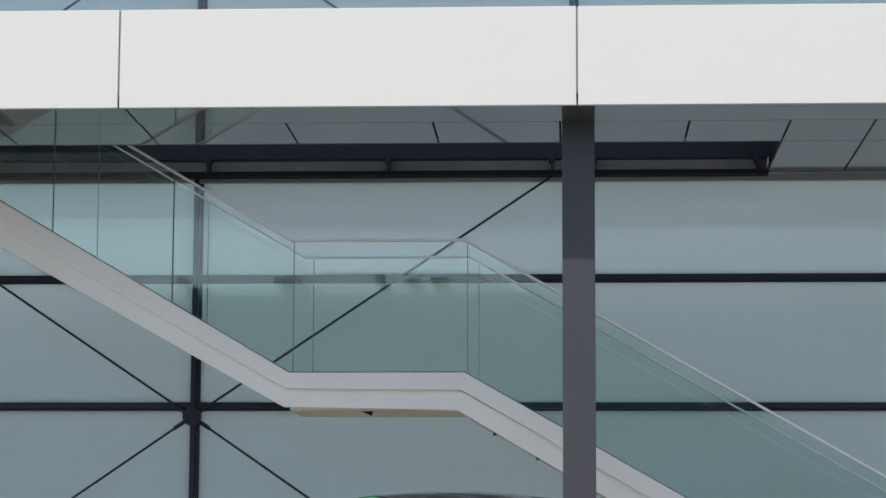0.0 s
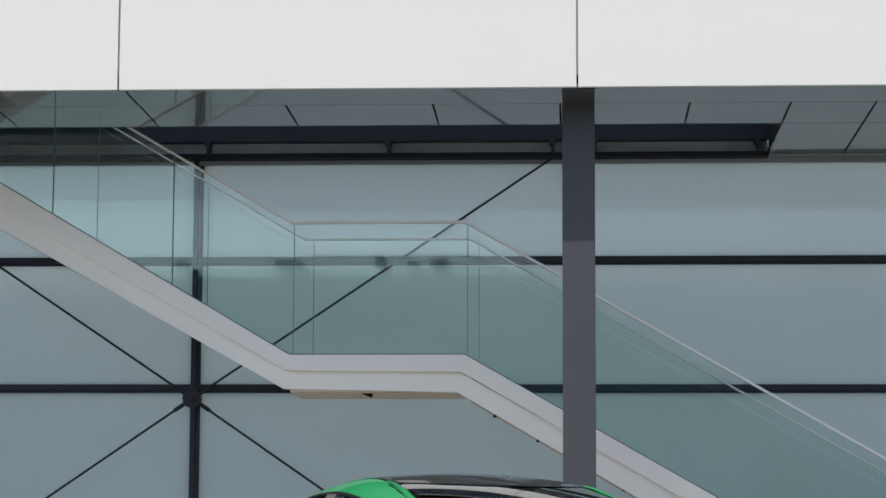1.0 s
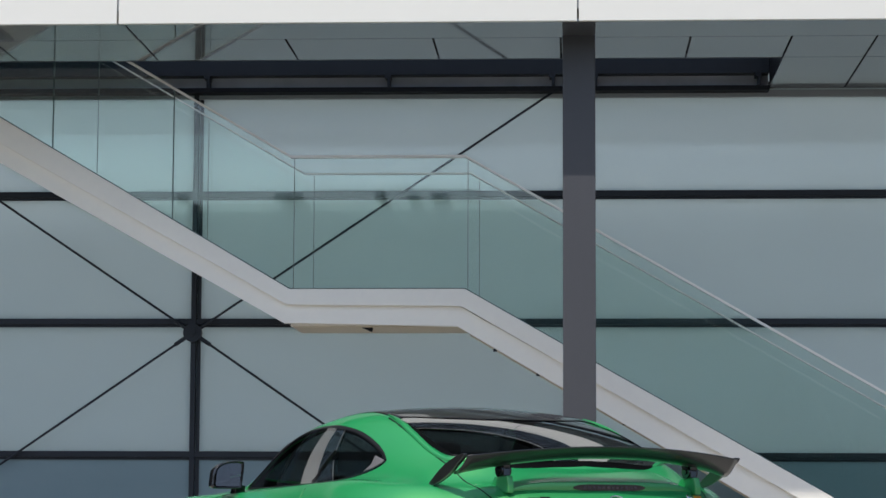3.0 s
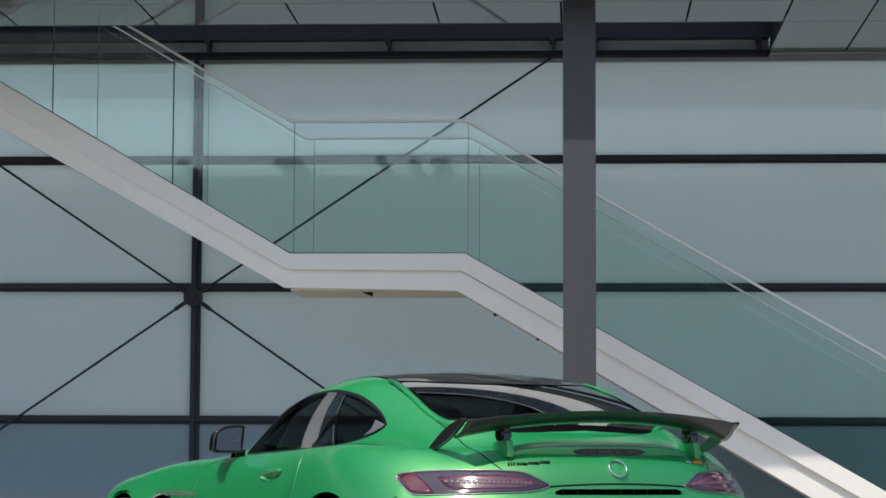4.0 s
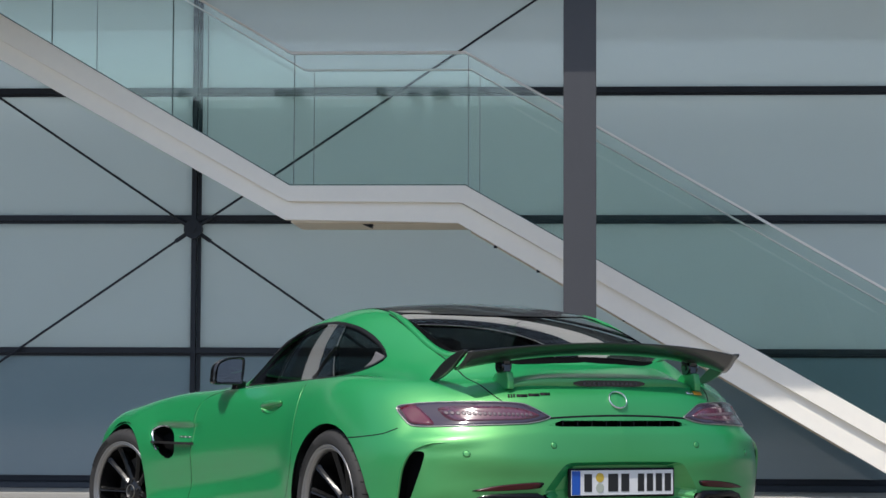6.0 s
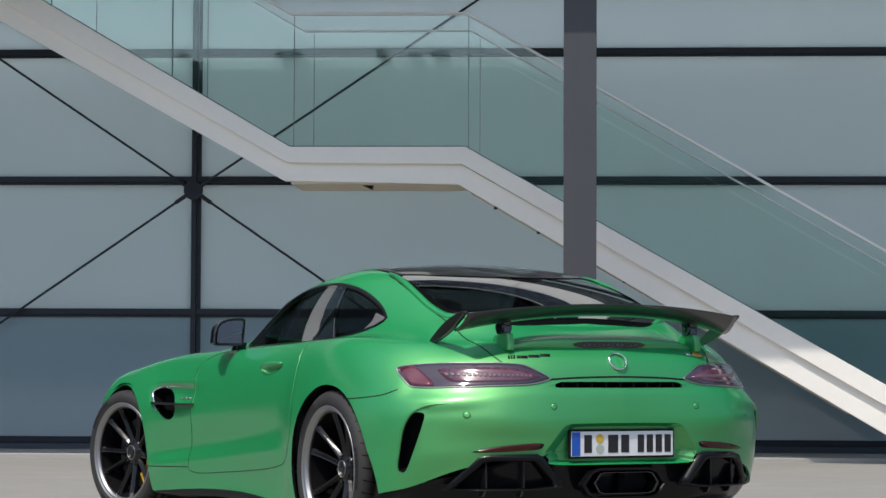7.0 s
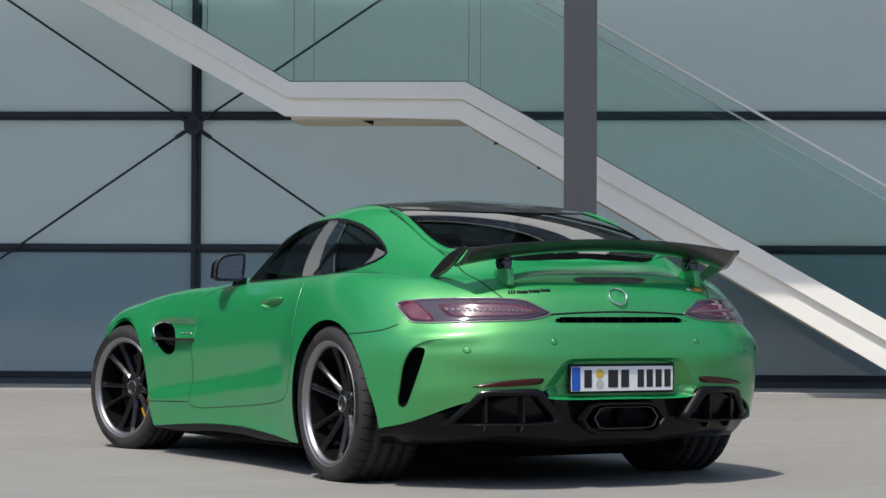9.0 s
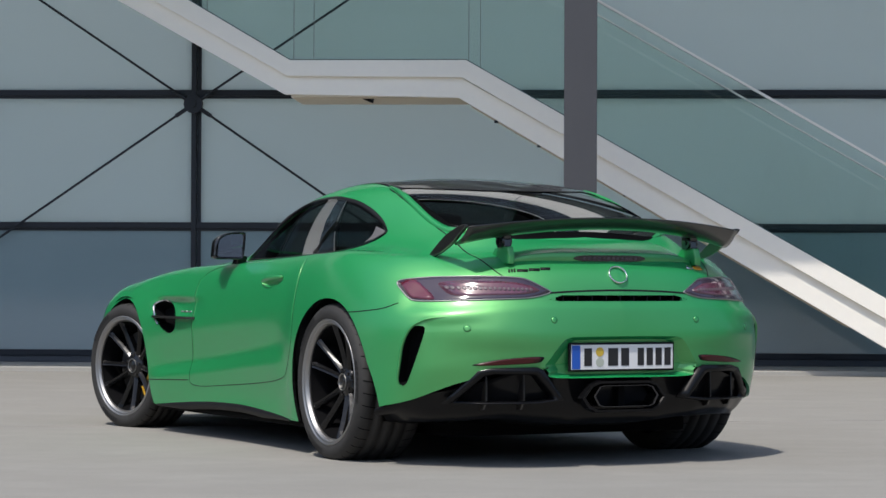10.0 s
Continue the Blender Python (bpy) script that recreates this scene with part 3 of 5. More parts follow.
SKIN_POINTS = [v.co.copy() for v in hull.verts]
SKIN_FACES = [[v.index for v in f.verts] for f in hull.faces]


def skin_normal(co):
    """The smooth normal of the uncut skin at its nearest place."""
    hit, n, i, _ = SKIN.find_nearest(co)
    ids = SKIN_FACES[i]
    ws = poly_3d_calc([SKIN_POINTS[k] for k in ids], hit)
    out = Vector()
    for k, w in zip(ids, ws):
        out += SKIN_NORMALS[k] * w
    return out.normalized()


AXES = {"left": (1, 3.0, -1), "right": (1, -3.0, 1), "rear": (0, -4.0, 1), "top": (2, 4.0, -1)}


def onto(side, a, b, lift=0.0):
    """The place on the car's skin met by a ray along one axis: left/right take (x, z), rear (y, z), top (x, y)."""
    ax, start, way = AXES[side]
    p, d = [0.0] * 3, [0.0] * 3
    free = [i for i in range(3) if i != ax]
    p[free[0]], p[free[1]], p[ax], d[ax] = a, b, start, way
    hit, n, _, _ = SKIN.ray_cast(Vector(p), Vector(d))
    if hit is None or (side == "rear" and hit.x > -0.4):
        hit, n, _, _ = SKIN.find_nearest(Vector([p[i] if i != ax else start * (0.24 if side == "rear" else 0.3) for i in range(3)]))
    if n.dot(Vector(d)) > 0:
        n = -n
    return hit + n * lift, n


def closed(points, steps=6):
    """A smooth closed outline through 2D points."""
    ps = [Vector(p) for p in points]
    n, out = len(ps), []
    for i in range(n):
        p0, p1, p2, p3 = ps[i - 1], ps[i], ps[(i + 1) % n], ps[(i + 2) % n]
        for k in range(steps):
            t = k / steps
            out.append(0.5 * ((2 * p1) + (p2 - p0) * t + (2 * p0 - 5 * p1 + 4 * p2 - p3) * t * t + (3 * p1 - p0 - 3 * p2 + p3) * t ** 3))
    return out


def sharp(points, steps=6):
    """A closed outline with straight edges, cut into short pieces."""
    ps = [Vector(p) for p in points]
    return [ps[i].lerp(ps[(i + 1) % len(ps)], k / steps) for i in range(len(ps)) for k in range(steps)]


def inside(q, poly):
    hit, n = False, len(poly)
    for i in range(n):
        a, b = poly[i], poly[i - 1]
        if (a[1] > q[1]) != (b[1] > q[1]) and q[0] < (b[0] - a[0]) * (q[1] - a[1]) / (b[1] - a[1]) + a[0]:
            hit = not hit
    return hit


def flat(side, co):
    return Vector((co.y, co.z)) if side == "rear" else Vector((co.x, co.y)) if side == "top" else Vector((co.x, co.z))


def cut(side, poly, test):
    """Opens the skin inside an outline and draws the edge of the hole onto it."""
    lo = [min(p[i] for p in poly) for i in (0, 1)]
    hi = [max(p[i] for p in poly) for i in (0, 1)]
    gone = []
    for f in hull.faces:
        c = f.calc_center_median()
        q = flat(side, c)
        if lo[0] < q[0] < hi[0] and lo[1] < q[1] < hi[1] and test(c) and inside(q, poly):
            gone.append(f)
    rim = {v for f in gone for v in f.verts}
    bmesh.ops.delete(hull, geom=gone, context="FACES")
    n = len(poly)
    for v in rim:
        if not v.is_valid or not v.is_boundary:
            continue
        q = flat(side, v.co)
        best = None
        for i in range(n):
            a, b = poly[i], poly[(i + 1) % n]
            ab = b - a
            t = max(0, min(1, (q - a).dot(ab) / max(ab.length_squared, 1e-9)))
            p = a + ab * t
            d = (p - q).length
            if best is None or d < best[0]:
                best = (d, p)
        if best[0] < 0.05:
            hit, _ = onto(side, best[1][0], best[1][1])
            if (hit - v.co).length < 0.12:
                v.co = hit


def smooth_sheet(side, poly, c, rings, degree=4):
    """An even sheet fitted to the skin inside an outline: the coordinate along the ray as a polynomial of the other two."""
    ax = AXES[side][0]
    pts = [p.lerp(c, k / rings) for p in poly for k in range(rings)]
    hits = np.array([onto(side, *p)[0][ax] for p in pts])
    P = np.array([tuple(p - c) for p in pts])

    def terms(a, b):
        return np.stack([a ** i * b ** j for i in range(5) for j in range(5) if i + j <= degree], -1)
    co = np.linalg.lstsq(terms(P[:, 0], P[:, 1]), hits, rcond=None)[0]
    return lambda p: float(terms(np.array(p[0] - c[0]), np.array(p[1] - c[1])) @ co)


def patch(name, side, poly, material, parent, lift=0.002, edge=0.004, rings=5, label="", even=False, sheet=None):
    """A piece that follows the skin inside an outline, standing proud by lift, with a turned-down edge."""
    c = sum(poly, Vector((0, 0))) / len(poly)
    ax = AXES[side][0]
    free = sheet is not None
    sheet = sheet or (smooth_sheet(side, poly, c, rings) if even else None)

    def put(p, k):
        h, nrm = onto(side, *p, lift)
        if free:
            h = onto(side, *p)[0]
            h[ax] = sheet(p) + math.copysign(lift, nrm[ax])
            for i, v in zip([i for i in range(3) if i != ax], p):
                h[i] = v
        elif sheet:
            w = min(1.0, k / 2.5)
            h[ax] = h[ax] * (1 - w) + (sheet(p) + nrm[ax] * lift) * w
        return h
    bm = bmesh.new()
    loops = []
    hits = [onto(side, *p) for p in poly]
    if edge:
        loops.append([bm.verts.new(put(p, 0) - n * edge) for p, (h, n) in zip(poly, hits)])
    for k in range(rings):
        loops.append([bm.verts.new(put(p.lerp(c, k / rings), k)) for p in poly])
    mid = bm.verts.new(put(c, rings))
    n = len(poly)
    for a, b in zip(loops, loops[1:]):
        for i in range(n):
            bm.faces.new((a[i], a[(i + 1) % n], b[(i + 1) % n], b[i]))
    for i in range(n):
        bm.faces.new((loops[-1][i], loops[-1][(i + 1) % n], mid))
    bmesh.ops.recalc_face_normals(bm, faces=bm.faces[:])
    if sum(f.normal.dot(hits[0][1]) for f in bm.faces) < 0:
        bmesh.ops.reverse_faces(bm, faces=bm.faces[:])
    return part(name, bm, material, parent, label, smooth=True)


def recess(name, side, poly, depth, material, parent, inset=0.9, label="", way=None, face=None, smooth=False):
    """A hollow behind a hole in the skin: walls and a floor."""
    c = sum(poly, Vector((0, 0))) / len(poly)
    bm = bmesh.new()
    a, b = [], []
    for p in poly:
        h, nrm = onto(side, *p)
        h = face(p) or h if face else h
        a.append(bm.verts.new(h + nrm * 0.001))
        q = p.lerp(c, 1 - inset)
        h2, n2 = onto(side, *q)
        h2 = face(q) or h2 if face else h2
        b.append(bm.verts.new(h2 + (Vector(way) if way else -n2) * depth))
    n = len(poly)
    for i in range(n):
        bm.faces.new((a[i], a[(i + 1) % n], b[(i + 1) % n], b[i]))
    mid = bm.verts.new(sum((v.co for v in b), Vector()) / n)
    for i in range(n):
        bm.faces.new((b[i], b[(i + 1) % n], mid))
    return part(name, bm, material, parent, label, smooth=smooth)


def ribbon(name, side, points, width, material, parent, lift=0.0012, steps=10, label="", close=False, taper=False):
    """A narrow strip along a smooth line on the skin."""
    ps = closed(points, steps) if close else spline([Vector(p) for p in points], steps)
    n = len(ps)
    bm = bmesh.new()
    prev = None
    first = None
    for i, p in enumerate(ps):
        d = (ps[(i + 1) % n] - ps[i - 1]) if close else (ps[min(i + 1, n - 1)] - ps[max(i - 1, 0)])
        h, nrm = onto(side, *p)
        h1, _ = onto(side, *(p + d.normalized() * 0.004))
        t = h1 - h
        if t.length < 1e-6:
            continue
        s = nrm.cross(t).normalized() * (width / 2) * (min(1.0, 0.08 + 4 * i / n, 0.08 + 4 * (n - 1 - i) / n) if taper else 1)
        row = [bm.verts.new(h + s - nrm * 0.002), bm.verts.new(h + s * 0.8 + nrm * lift * (2 * s.length / width)), bm.verts.new(h - s * 0.8 + nrm * lift * (2 * s.length / width)), bm.verts.new(h - s - nrm * 0.002)]
        if prev:
            for k in range(3):
                bm.faces.new((prev[k], row[k], row[k + 1], prev[k + 1]))
        first = first or row
        prev = row
    if close:
        for k in range(3):
            bm.faces.new((prev[k], first[k], first[k + 1], prev[k + 1]))
    bmesh.ops.recalc_face_normals(bm, faces=bm.faces[:])
    return part(name, bm, material, parent, label, smooth=True)


def mirrored(poly):
    return [Vector((-p[0], p[1])) for p in poly]


def ring(x, z, r, n=64, a0=0.0):
    return [Vector((x + r * math.cos(a0 + i * math.tau / n), z + r * math.sin(a0 + i * math.tau / n))) for i in range(n)]


# wheel arches
ARCHES = [(0.0, 0.340, 0.388), (2.635, 0.330, 0.372)]
for x, z, r in ARCHES:
    opening = ring(x, z, r)
    for p in opening:
        # the trailing edge of the rear arch leans back, the front arch's foot is rounded off
        if p.x < x and p.y < 0.45:
            p.x -= 0.080 * ((0.45 - p.y) / 0.23) if x == 0 else 0.055 * ((0.45 - p.y) / 0.23) ** 3
    cut("left", opening, lambda c: c.y > 0.55)
    cut("right", opening, lambda c: c.y < -0.55)


# wheels
def revolve(bm, profile, n=96, close=False):
    """Turns (y, r) points round the y axis."""
    rows = []
    for i in range(n):
        a = i * math.tau / n
        rows.append([bm.verts.new((r * math.sin(a), y, r * math.cos(a))) for y, r in profile])
    m = len(profile)
    for i in range(n):
        p, q = rows[i], rows[(i + 1) % n]
        for j in range(m if close else m - 1):
            bm.faces.new((p[j], q[j], q[(j + 1) % m], p[(j + 1) % m]))
    bmesh.ops.recalc_face_normals(bm, faces=bm.faces[:])
    return bm


def build_wheel(name, R, width, rim, m, label, turn=0.1):
    """A wheel whose outer face looks along +y, with its parts."""
    w = new(name)
    w.empty_display_size = 0.1
    w.parent, w.matrix_basis, w["label"] = car, m, label
    h = width / 2
    bm = bmesh.new()
    prof = [(-h * 0.86, rim), (-h * 0.98, rim + 0.25 * (R - rim)), (-h, rim + 0.55 * (R - rim)), (-h * 0.965, R - 0.026), (-h * 0.90, R - 0.012), (-h * 0.80, R - 0.003)]
    for g in (-0.52, -0.18, 0.18, 0.52):
        prof += [(h * (g - 0.045), R), (h * (g - 0.035), R - 0.007), (h * (g + 0.035), R - 0.007), (h * (g + 0.045), R)]
    prof += [(h * 0.80, R - 0.003), (h * 0.90, R - 0.012), (h * 0.965, R - 0.026), (h, rim + 0.55 * (R - rim)), (h * 0.98, rim + 0.25 * (R - rim)), (h * 0.93, rim + 0.010), (h * 0.86, rim)]
    revolve(bm, prof, 120)
    part("tyre", bm, RUBBER, w, "black low-profile tyre", smooth=True)
    # shoulder sipes
    bm = bmesh.new()
    for i in range(40):
        for s in (-1, 1):
            q = Matrix.Rotation(i * math.tau / 40 + (0.03 if s > 0 else 0), 4, "Y")
            vs = [q @ Vector(v) for v in ((-0.002, s * h * 0.54, R + 0.0008), (0.002, s * h * 0.54, R + 0.0008), (0.0085, s * h * 0.80, R - 0.0018), (0.012, s * h * 0.90, R - 0.0108), (0.008, s * h * 0.90, R - 0.0108), (0.0045, s * h * 0.80, R - 0.0018))]
            f = bm.faces.new([bm.verts.new(v) for v in vs])
    tagged(part("tread_groove", bm, VOID, w), kind="stuff")
    # sidewall lettering as raised plain blocks
    bm = bmesh.new()
    rm = rim + 0.52 * (R - rim)
    for start, count in ((0.5, 9), (2.5, 7), (4.5, 8)):
        for k in range(count):
            q = Matrix.Rotation(start + k * 0.075, 4, "Y")
            vs = [q @ Vector((dx, h * 1.002, rm + dz)) for dx, dz in ((-0.008, -0.011), (0.008, -0.011), (0.008, 0.011), (-0.008, 0.011))]
            bm.faces.new([bm.verts.new(v) for v in vs])
    tagged(part("sidewall_mark", bm, BLACK_PLASTIC, w), kind="stuff")
    bm = bmesh.new()
    revolve(bm, [(h * 0.86, rim - 0.004), (h * 0.92, rim + 0.012), (h * 0.955, rim + 0.014), (h * 0.97, rim + 0.010), (h * 0.965, rim + 0.006), (h * 0.925, rim + 0.004), (h * 0.925, rim + 0.0015), (h * 0.945, rim - 0.0005), (h * 0.90, rim - 0.008), (h * 0.83, rim - 0.0125), (h * 0.77, rim - 0.0165), (h * 0.76, rim - 0.008)], 120, True)
    part("rim_lip", bm, RIM_LIP, w, "polished silver rim lip", smooth=True)
    bm = bmesh.new()
    revolve(bm, [(h * 0.775, rim - 0.016), (h * 0.55, rim - 0.030), (h * 0.2, rim - 0.045), (-h * 0.8, rim - 0.03), (-h * 0.85, rim)], 72)
    part("rim_barrel", bm, VOID, w, smooth=True)
    for k in range(10):
        bm = bmesh.new()
        q = Matrix.Rotation((k + (0.10 if k % 2 else -0.10)) * math.tau / 10 + turn, 4, "Y")
        # one dished spoke: a slim ridge with sloping flanks, forked towards the rim
        secs = [(0.040, 0.017, 0.007, 0.44, 0.05), (0.085, 0.0155, 0.0065, 0.48, 0.05), (0.13, 0.0140, 0.0060, 0.55, 0.046), (0.18, 0.0140, 0.0060, 0.64, 0.042), (0.22, 0.0155, 0.0068, 0.73, 0.038), (rim - 0.014, 0.021, 0.009, 0.80, 0.034)]
        rows = []
        for r, half, ridge, yo, deep in secs:
            y = h * yo
            rows.append([bm.verts.new(q @ Vector(c)) for c in ((-half, y - 0.013, r), (-ridge, y, r), (0, y - 0.005, r), (ridge, y, r), (half, y - 0.013, r), (half * 0.8, y - deep, r), (-half * 0.8, y - deep, r))])
        for a, b in zip(rows, rows[1:]):
            for i in range(7):
                bm.faces.new((a[i], a[(i + 1) % 7], b[(i + 1) % 7], b[i]))
        bm.faces.new(rows[0][::-1])
        bm.faces.new(rows[-1])
        bmesh.ops.recalc_face_normals(bm, faces=bm.faces[:])
        part("spoke", bm, RIM_BLACK, w)
    bm = bmesh.new()
    revolve(bm, [(h * 0.20, 0.0), (h * 0.20, 0.080), (h * 0.42, 0.072), (h * 0.49, 0.050), (h * 0.50, 0.041), (h * 0.52, 0.040), (h * 0.52, 0.0)], 48)
    part("hub", bm, RIM_BLACK, w, smooth=True)
    bm = bmesh.new()
    revolve(bm, [(h * 0.52, 0.0345), (h * 0.54, 0.0355), (h * 0.54, 0.038), (h * 0.52, 0.039)], 48)
    part("centre_cap", bm, STEEL, w, "small chrome centre cap ring")
    for k in range(5):
        bm = bmesh.new()
        q = Matrix.Rotation(k * math.tau / 5 + turn + math.pi / 10, 4, "Y")
        a, b = q @ Vector((0, h * 0.3, 0.056)), q @ Vector((0, h * 0.50, 0.056))
        rod(bm, a, b, 0.008, 6)
        part("wheel_bolt", bm, RIM_BLACK, w)
    bm = bmesh.new()
    revolve(bm, [(-0.02, 0.09), (0.012, 0.09), (0.014, 0.185), (-0.018, 0.185)], 72, True)
    part("brake_disc", bm, DISC, w, smooth=False)
    bm = bmesh.new()
    for k in range(9):
        a0 = -1.95 - 0.08 * k
        q = Matrix.Rotation(a0, 4, "Y")
        c = [q @ Vector((dx, dy, r)) for dx in (-0.010, 0.010) for dy in (-0.02, 0.050) for r in (0.125, 0.205)]
        vv = [bm.verts.new(v) for v in c]
        for f in ((0, 1, 3, 2), (4, 6, 7, 5), (0, 4, 5, 1), (2, 3, 7, 6), (0, 2, 6, 4), (1, 5, 7, 3)):
            bm.faces.new([vv[i] for i in f])
    part("brake_caliper", bm, YELLOW, w, "yellow brake caliper")
    return w


TURN = Matrix.Rotation(math.pi, 4, "Z")
build_wheel("rear_wheel", 0.353, 0.325, 0.269, Matrix.Translation((-0.004, 0.826, 0.353)) @ Matrix.Rotation(radians(-0.6), 4, "Z"), turn=0.105, label="wide black multi-spoke wheel with polished lip")
build_wheel("front_wheel", 0.338, 0.275, 0.257, Matrix.Translation((2.63, 0.845, 0.338)) @ Matrix.Rotation(radians(13), 4, "Z"), "black multi-spoke wheel with polished lip", turn=-0.40)
build_wheel("rear_wheel", 0.353, 0.325, 0.269, Matrix.Translation((0, -0.835, 0.353)) @ TURN, "wide black multi-spoke wheel with polished lip")
build_wheel("front_wheel", 0.338, 0.275, 0.257, Matrix.Translation((2.63, -0.845, 0.338)) @ Matrix.Rotation(radians(13), 4, "Z") @ TURN, "black multi-spoke wheel with polished lip")


# ---- windows: holes in the skin, panes, black surrounds ----
SIDE_WINDOW = closed([(1.455, .908), (1.28, 1.00), (1.086, 1.088), (.87, 1.160), (.73, 1.184), (.58, 1.190), (.46, 1.180), (.327, 1.155), (.182, 1.106), (.083, 1.064), (.02, 1.032), (.012, 1.022), (.03, 1.003), (.075, .980), (.20, .950), (.40, .932), (.775, .918), (1.15, .908)], 5)
REAR_GLASS = closed([(.225, .50), (.0, .535), (-.2, .545), (-.36, .525), (-.46, .455), (-.54, .33), (-.572, .15), (-.578, 0), (-.572, -.15), (-.54, -.33), (-.46, -.455), (-.36, -.525), (-.2, -.545), (.0, -.535), (.225, -.50), (.13, -.33), (.06, -.16), (.045, 0), (.06, .16), (.13, .33)], 5)
ROOF = closed([(.235, .505), (.5, .535), (.78, .545), (.90, .50), (.96, .30), (.985, 0), (.96, -.30), (.90, -.50), (.78, -.545), (.5, -.535), (.235, -.505), (.14, -.33), (.07, -.16), (.055, 0), (.07, .16), (.14, .33)], 5)
SCREEN = closed([(.93, .50), (.99, .30), (1.01, 0), (.99, -.30), (.93, -.50), (1.15, -.61), (1.42, -.66), (1.52, -.40), (1.56, 0), (1.52, .40), (1.42, .66), (1.15, .61)], 6)
cut("left", SIDE_WINDOW, lambda c: c.y > 0.4)
cut("right", SIDE_WINDOW, lambda c: c.y < -0.4)
cut("top", sharp([(.30, .47), (.30, -.47), (.0, -.47), (.0, .47)], 8), lambda c: c.z > 1.0)
cut("top", REAR_GLASS, lambda c: c.z > 0.9)
cut("top", SCREEN, lambda c: c.z > 0.85)

for side in ("left", "right"):
    bent = smooth_sheet(side, SIDE_WINDOW, sum(SIDE_WINDOW, Vector((0, 0))) / len(SIDE_WINDOW), 10, 2)
    out = 0.45 if side == "left" else -0.45
    win = patch("side_window", side, SIDE_WINDOW, SIDE_GLASS, car, 0.0, 0, 14, "tinted frameless side window", sheet=lambda p: bent(p) + out * (p[1] - 1.04) ** 2)
    ribbon("window_trim", side, [(1.43, .922), (1.28, 1.002), (1.086, 1.090), (.87, 1.161), (.73, 1.184), (.58, 1.190), (.46, 1.180), (.327, 1.155), (.182, 1.106), (.083, 1.064), (.020, 1.030)], 0.030, BLACK_PLASTIC, win, 0.006, 8, "black upper trim", taper=True)
    ribbon("waist_trim", side, [(1.40, .907), (1.15, .909), (.775, .919), (.40, .933), (.20, .951), (.085, .977)], 0.006, BLACK_PLASTIC, win, 0.004, 8, "thin black waist seal")
    ribbon("window_split", side, [(.455, 1.078), (.50, 1.035), (.54, .985), (.555, .930)], 0.0045, BLACK_PLASTIC, win, 0.013)
    patch("quarter_trim", side, sharp([(.112, 1.048), (.028, 1.027), (.024, 1.014), (.066, .987), (.115, .974), (.098, 1.005)], 3), mat("grey_trim", (0.11, 0.105, 0.11), 0.6, Specular_IOR_Level=0.15), win, 0.010, 0.004, 3, "grey quarter window trim")


def TOP(p):
    """The even surface of roof and rear glass: a falling centre line and a crown across."""
    x, y = p[0], p[1]
    d = 0.38 - x
    if d < -0.12:
        mid = 1.297 - 0.19 * d * d
    elif d < 0.18:
        t = (d + 0.12) / 0.30
        mid = 1.2943 * (1 + 2 * t) * (1 - t) ** 2 + 0.0137 * t * (1 - t) ** 2 + 1.2551 * t * t * (3 - 2 * t) + 0.0623 * t * t * (1 - t)
    else:
        mid = 1.2887 - 0.1705 * d - 0.0538 * d ** 2 - 0.2198 * d ** 3 + 0.1617 * d ** 4
    crown = 0.030 + 0.0121 * max(0, min(1, (d + 0.24) / 0.42)) if d < 0.18 else 0.0444 - 0.0246 * d + 0.0649 * d * d
    return mid - crown * (y / 0.55) ** 2


back = patch("rear_window", "top", REAR_GLASS, CAR_GLASS, car, 0.004, 0, 16, "dark tinted sloping rear window", sheet=TOP)


def border(name, inner, outer, material, parent, lift, label=""):
    """A flat band between two outlines on the roof's surface."""
    bm = bmesh.new()
    loops = [[bm.verts.new((p[0], p[1], TOP(p) + d)) for p in o] for o, d in ((inner, lift),)]
    for drop in (0.002, -0.02):
        loops.append([bm.verts.new((p[0], p[1], min(onto("top", *p)[0].z, TOP(p) + 0.004) + drop)) for p in outer])
    n = len(inner)
    for a, b in zip(loops, loops[1:]):
        for i in range(n):
            bm.faces.new((a[i], a[(i + 1) % n], b[(i + 1) % n], b[i]))
    bmesh.ops.recalc_face_normals(bm, faces=bm.faces[:])
    return part(name, bm, material, parent, label, smooth=False)


def grown(poly, d):
    n = len(poly)
    out = []
    for i, p in enumerate(poly):
        t = poly[(i + 1) % n] - poly[i - 1]
        out.append(p + Vector((t.y, -t.x)).normalized() * d)
    return out


GROW = 0.022 if sum(p.x * q.y - q.x * p.y for p, q in zip(REAR_GLASS, REAR_GLASS[1:])) > 0 else -0.022
border("window_trim", grown(REAR_GLASS, -0.12 * GROW), grown(REAR_GLASS, 0.3 * GROW), VOID, back, 0.007, "gloss black edge band")
for s in (1, -1):
    ribbon("window_frame", "top", [(.30, s * .528), (.15, s * .540), (.0, s * .553), (-.2, s * .562), (-.36, s * .545), (-.455, s * .480), (-.50, s * .42)], 0.030, PAINT, back, 0.012, 10, "green hatch frame", taper=True)
patch("windscreen", "top", SCREEN, SIDE_GLASS, car, -0.002, 0.002, 12, "raked windscreen", True)
cut("top", ROOF, lambda c: c.z > 1.0)
# the roof rails lie no higher than the black panel beside them
for v in hull.verts:
    if -0.05 < v.co.x < 0.95 and v.co.z > 1.1 and abs(v.co.y) < 0.60:
        v.co.z = min(v.co.z, TOP(v.co) + 0.001)
patch("roof_panel", "top", ROOF, ROOF_BLACK, car, 0.003, 0.020, 16, "gloss black carbon roof", sheet=TOP)

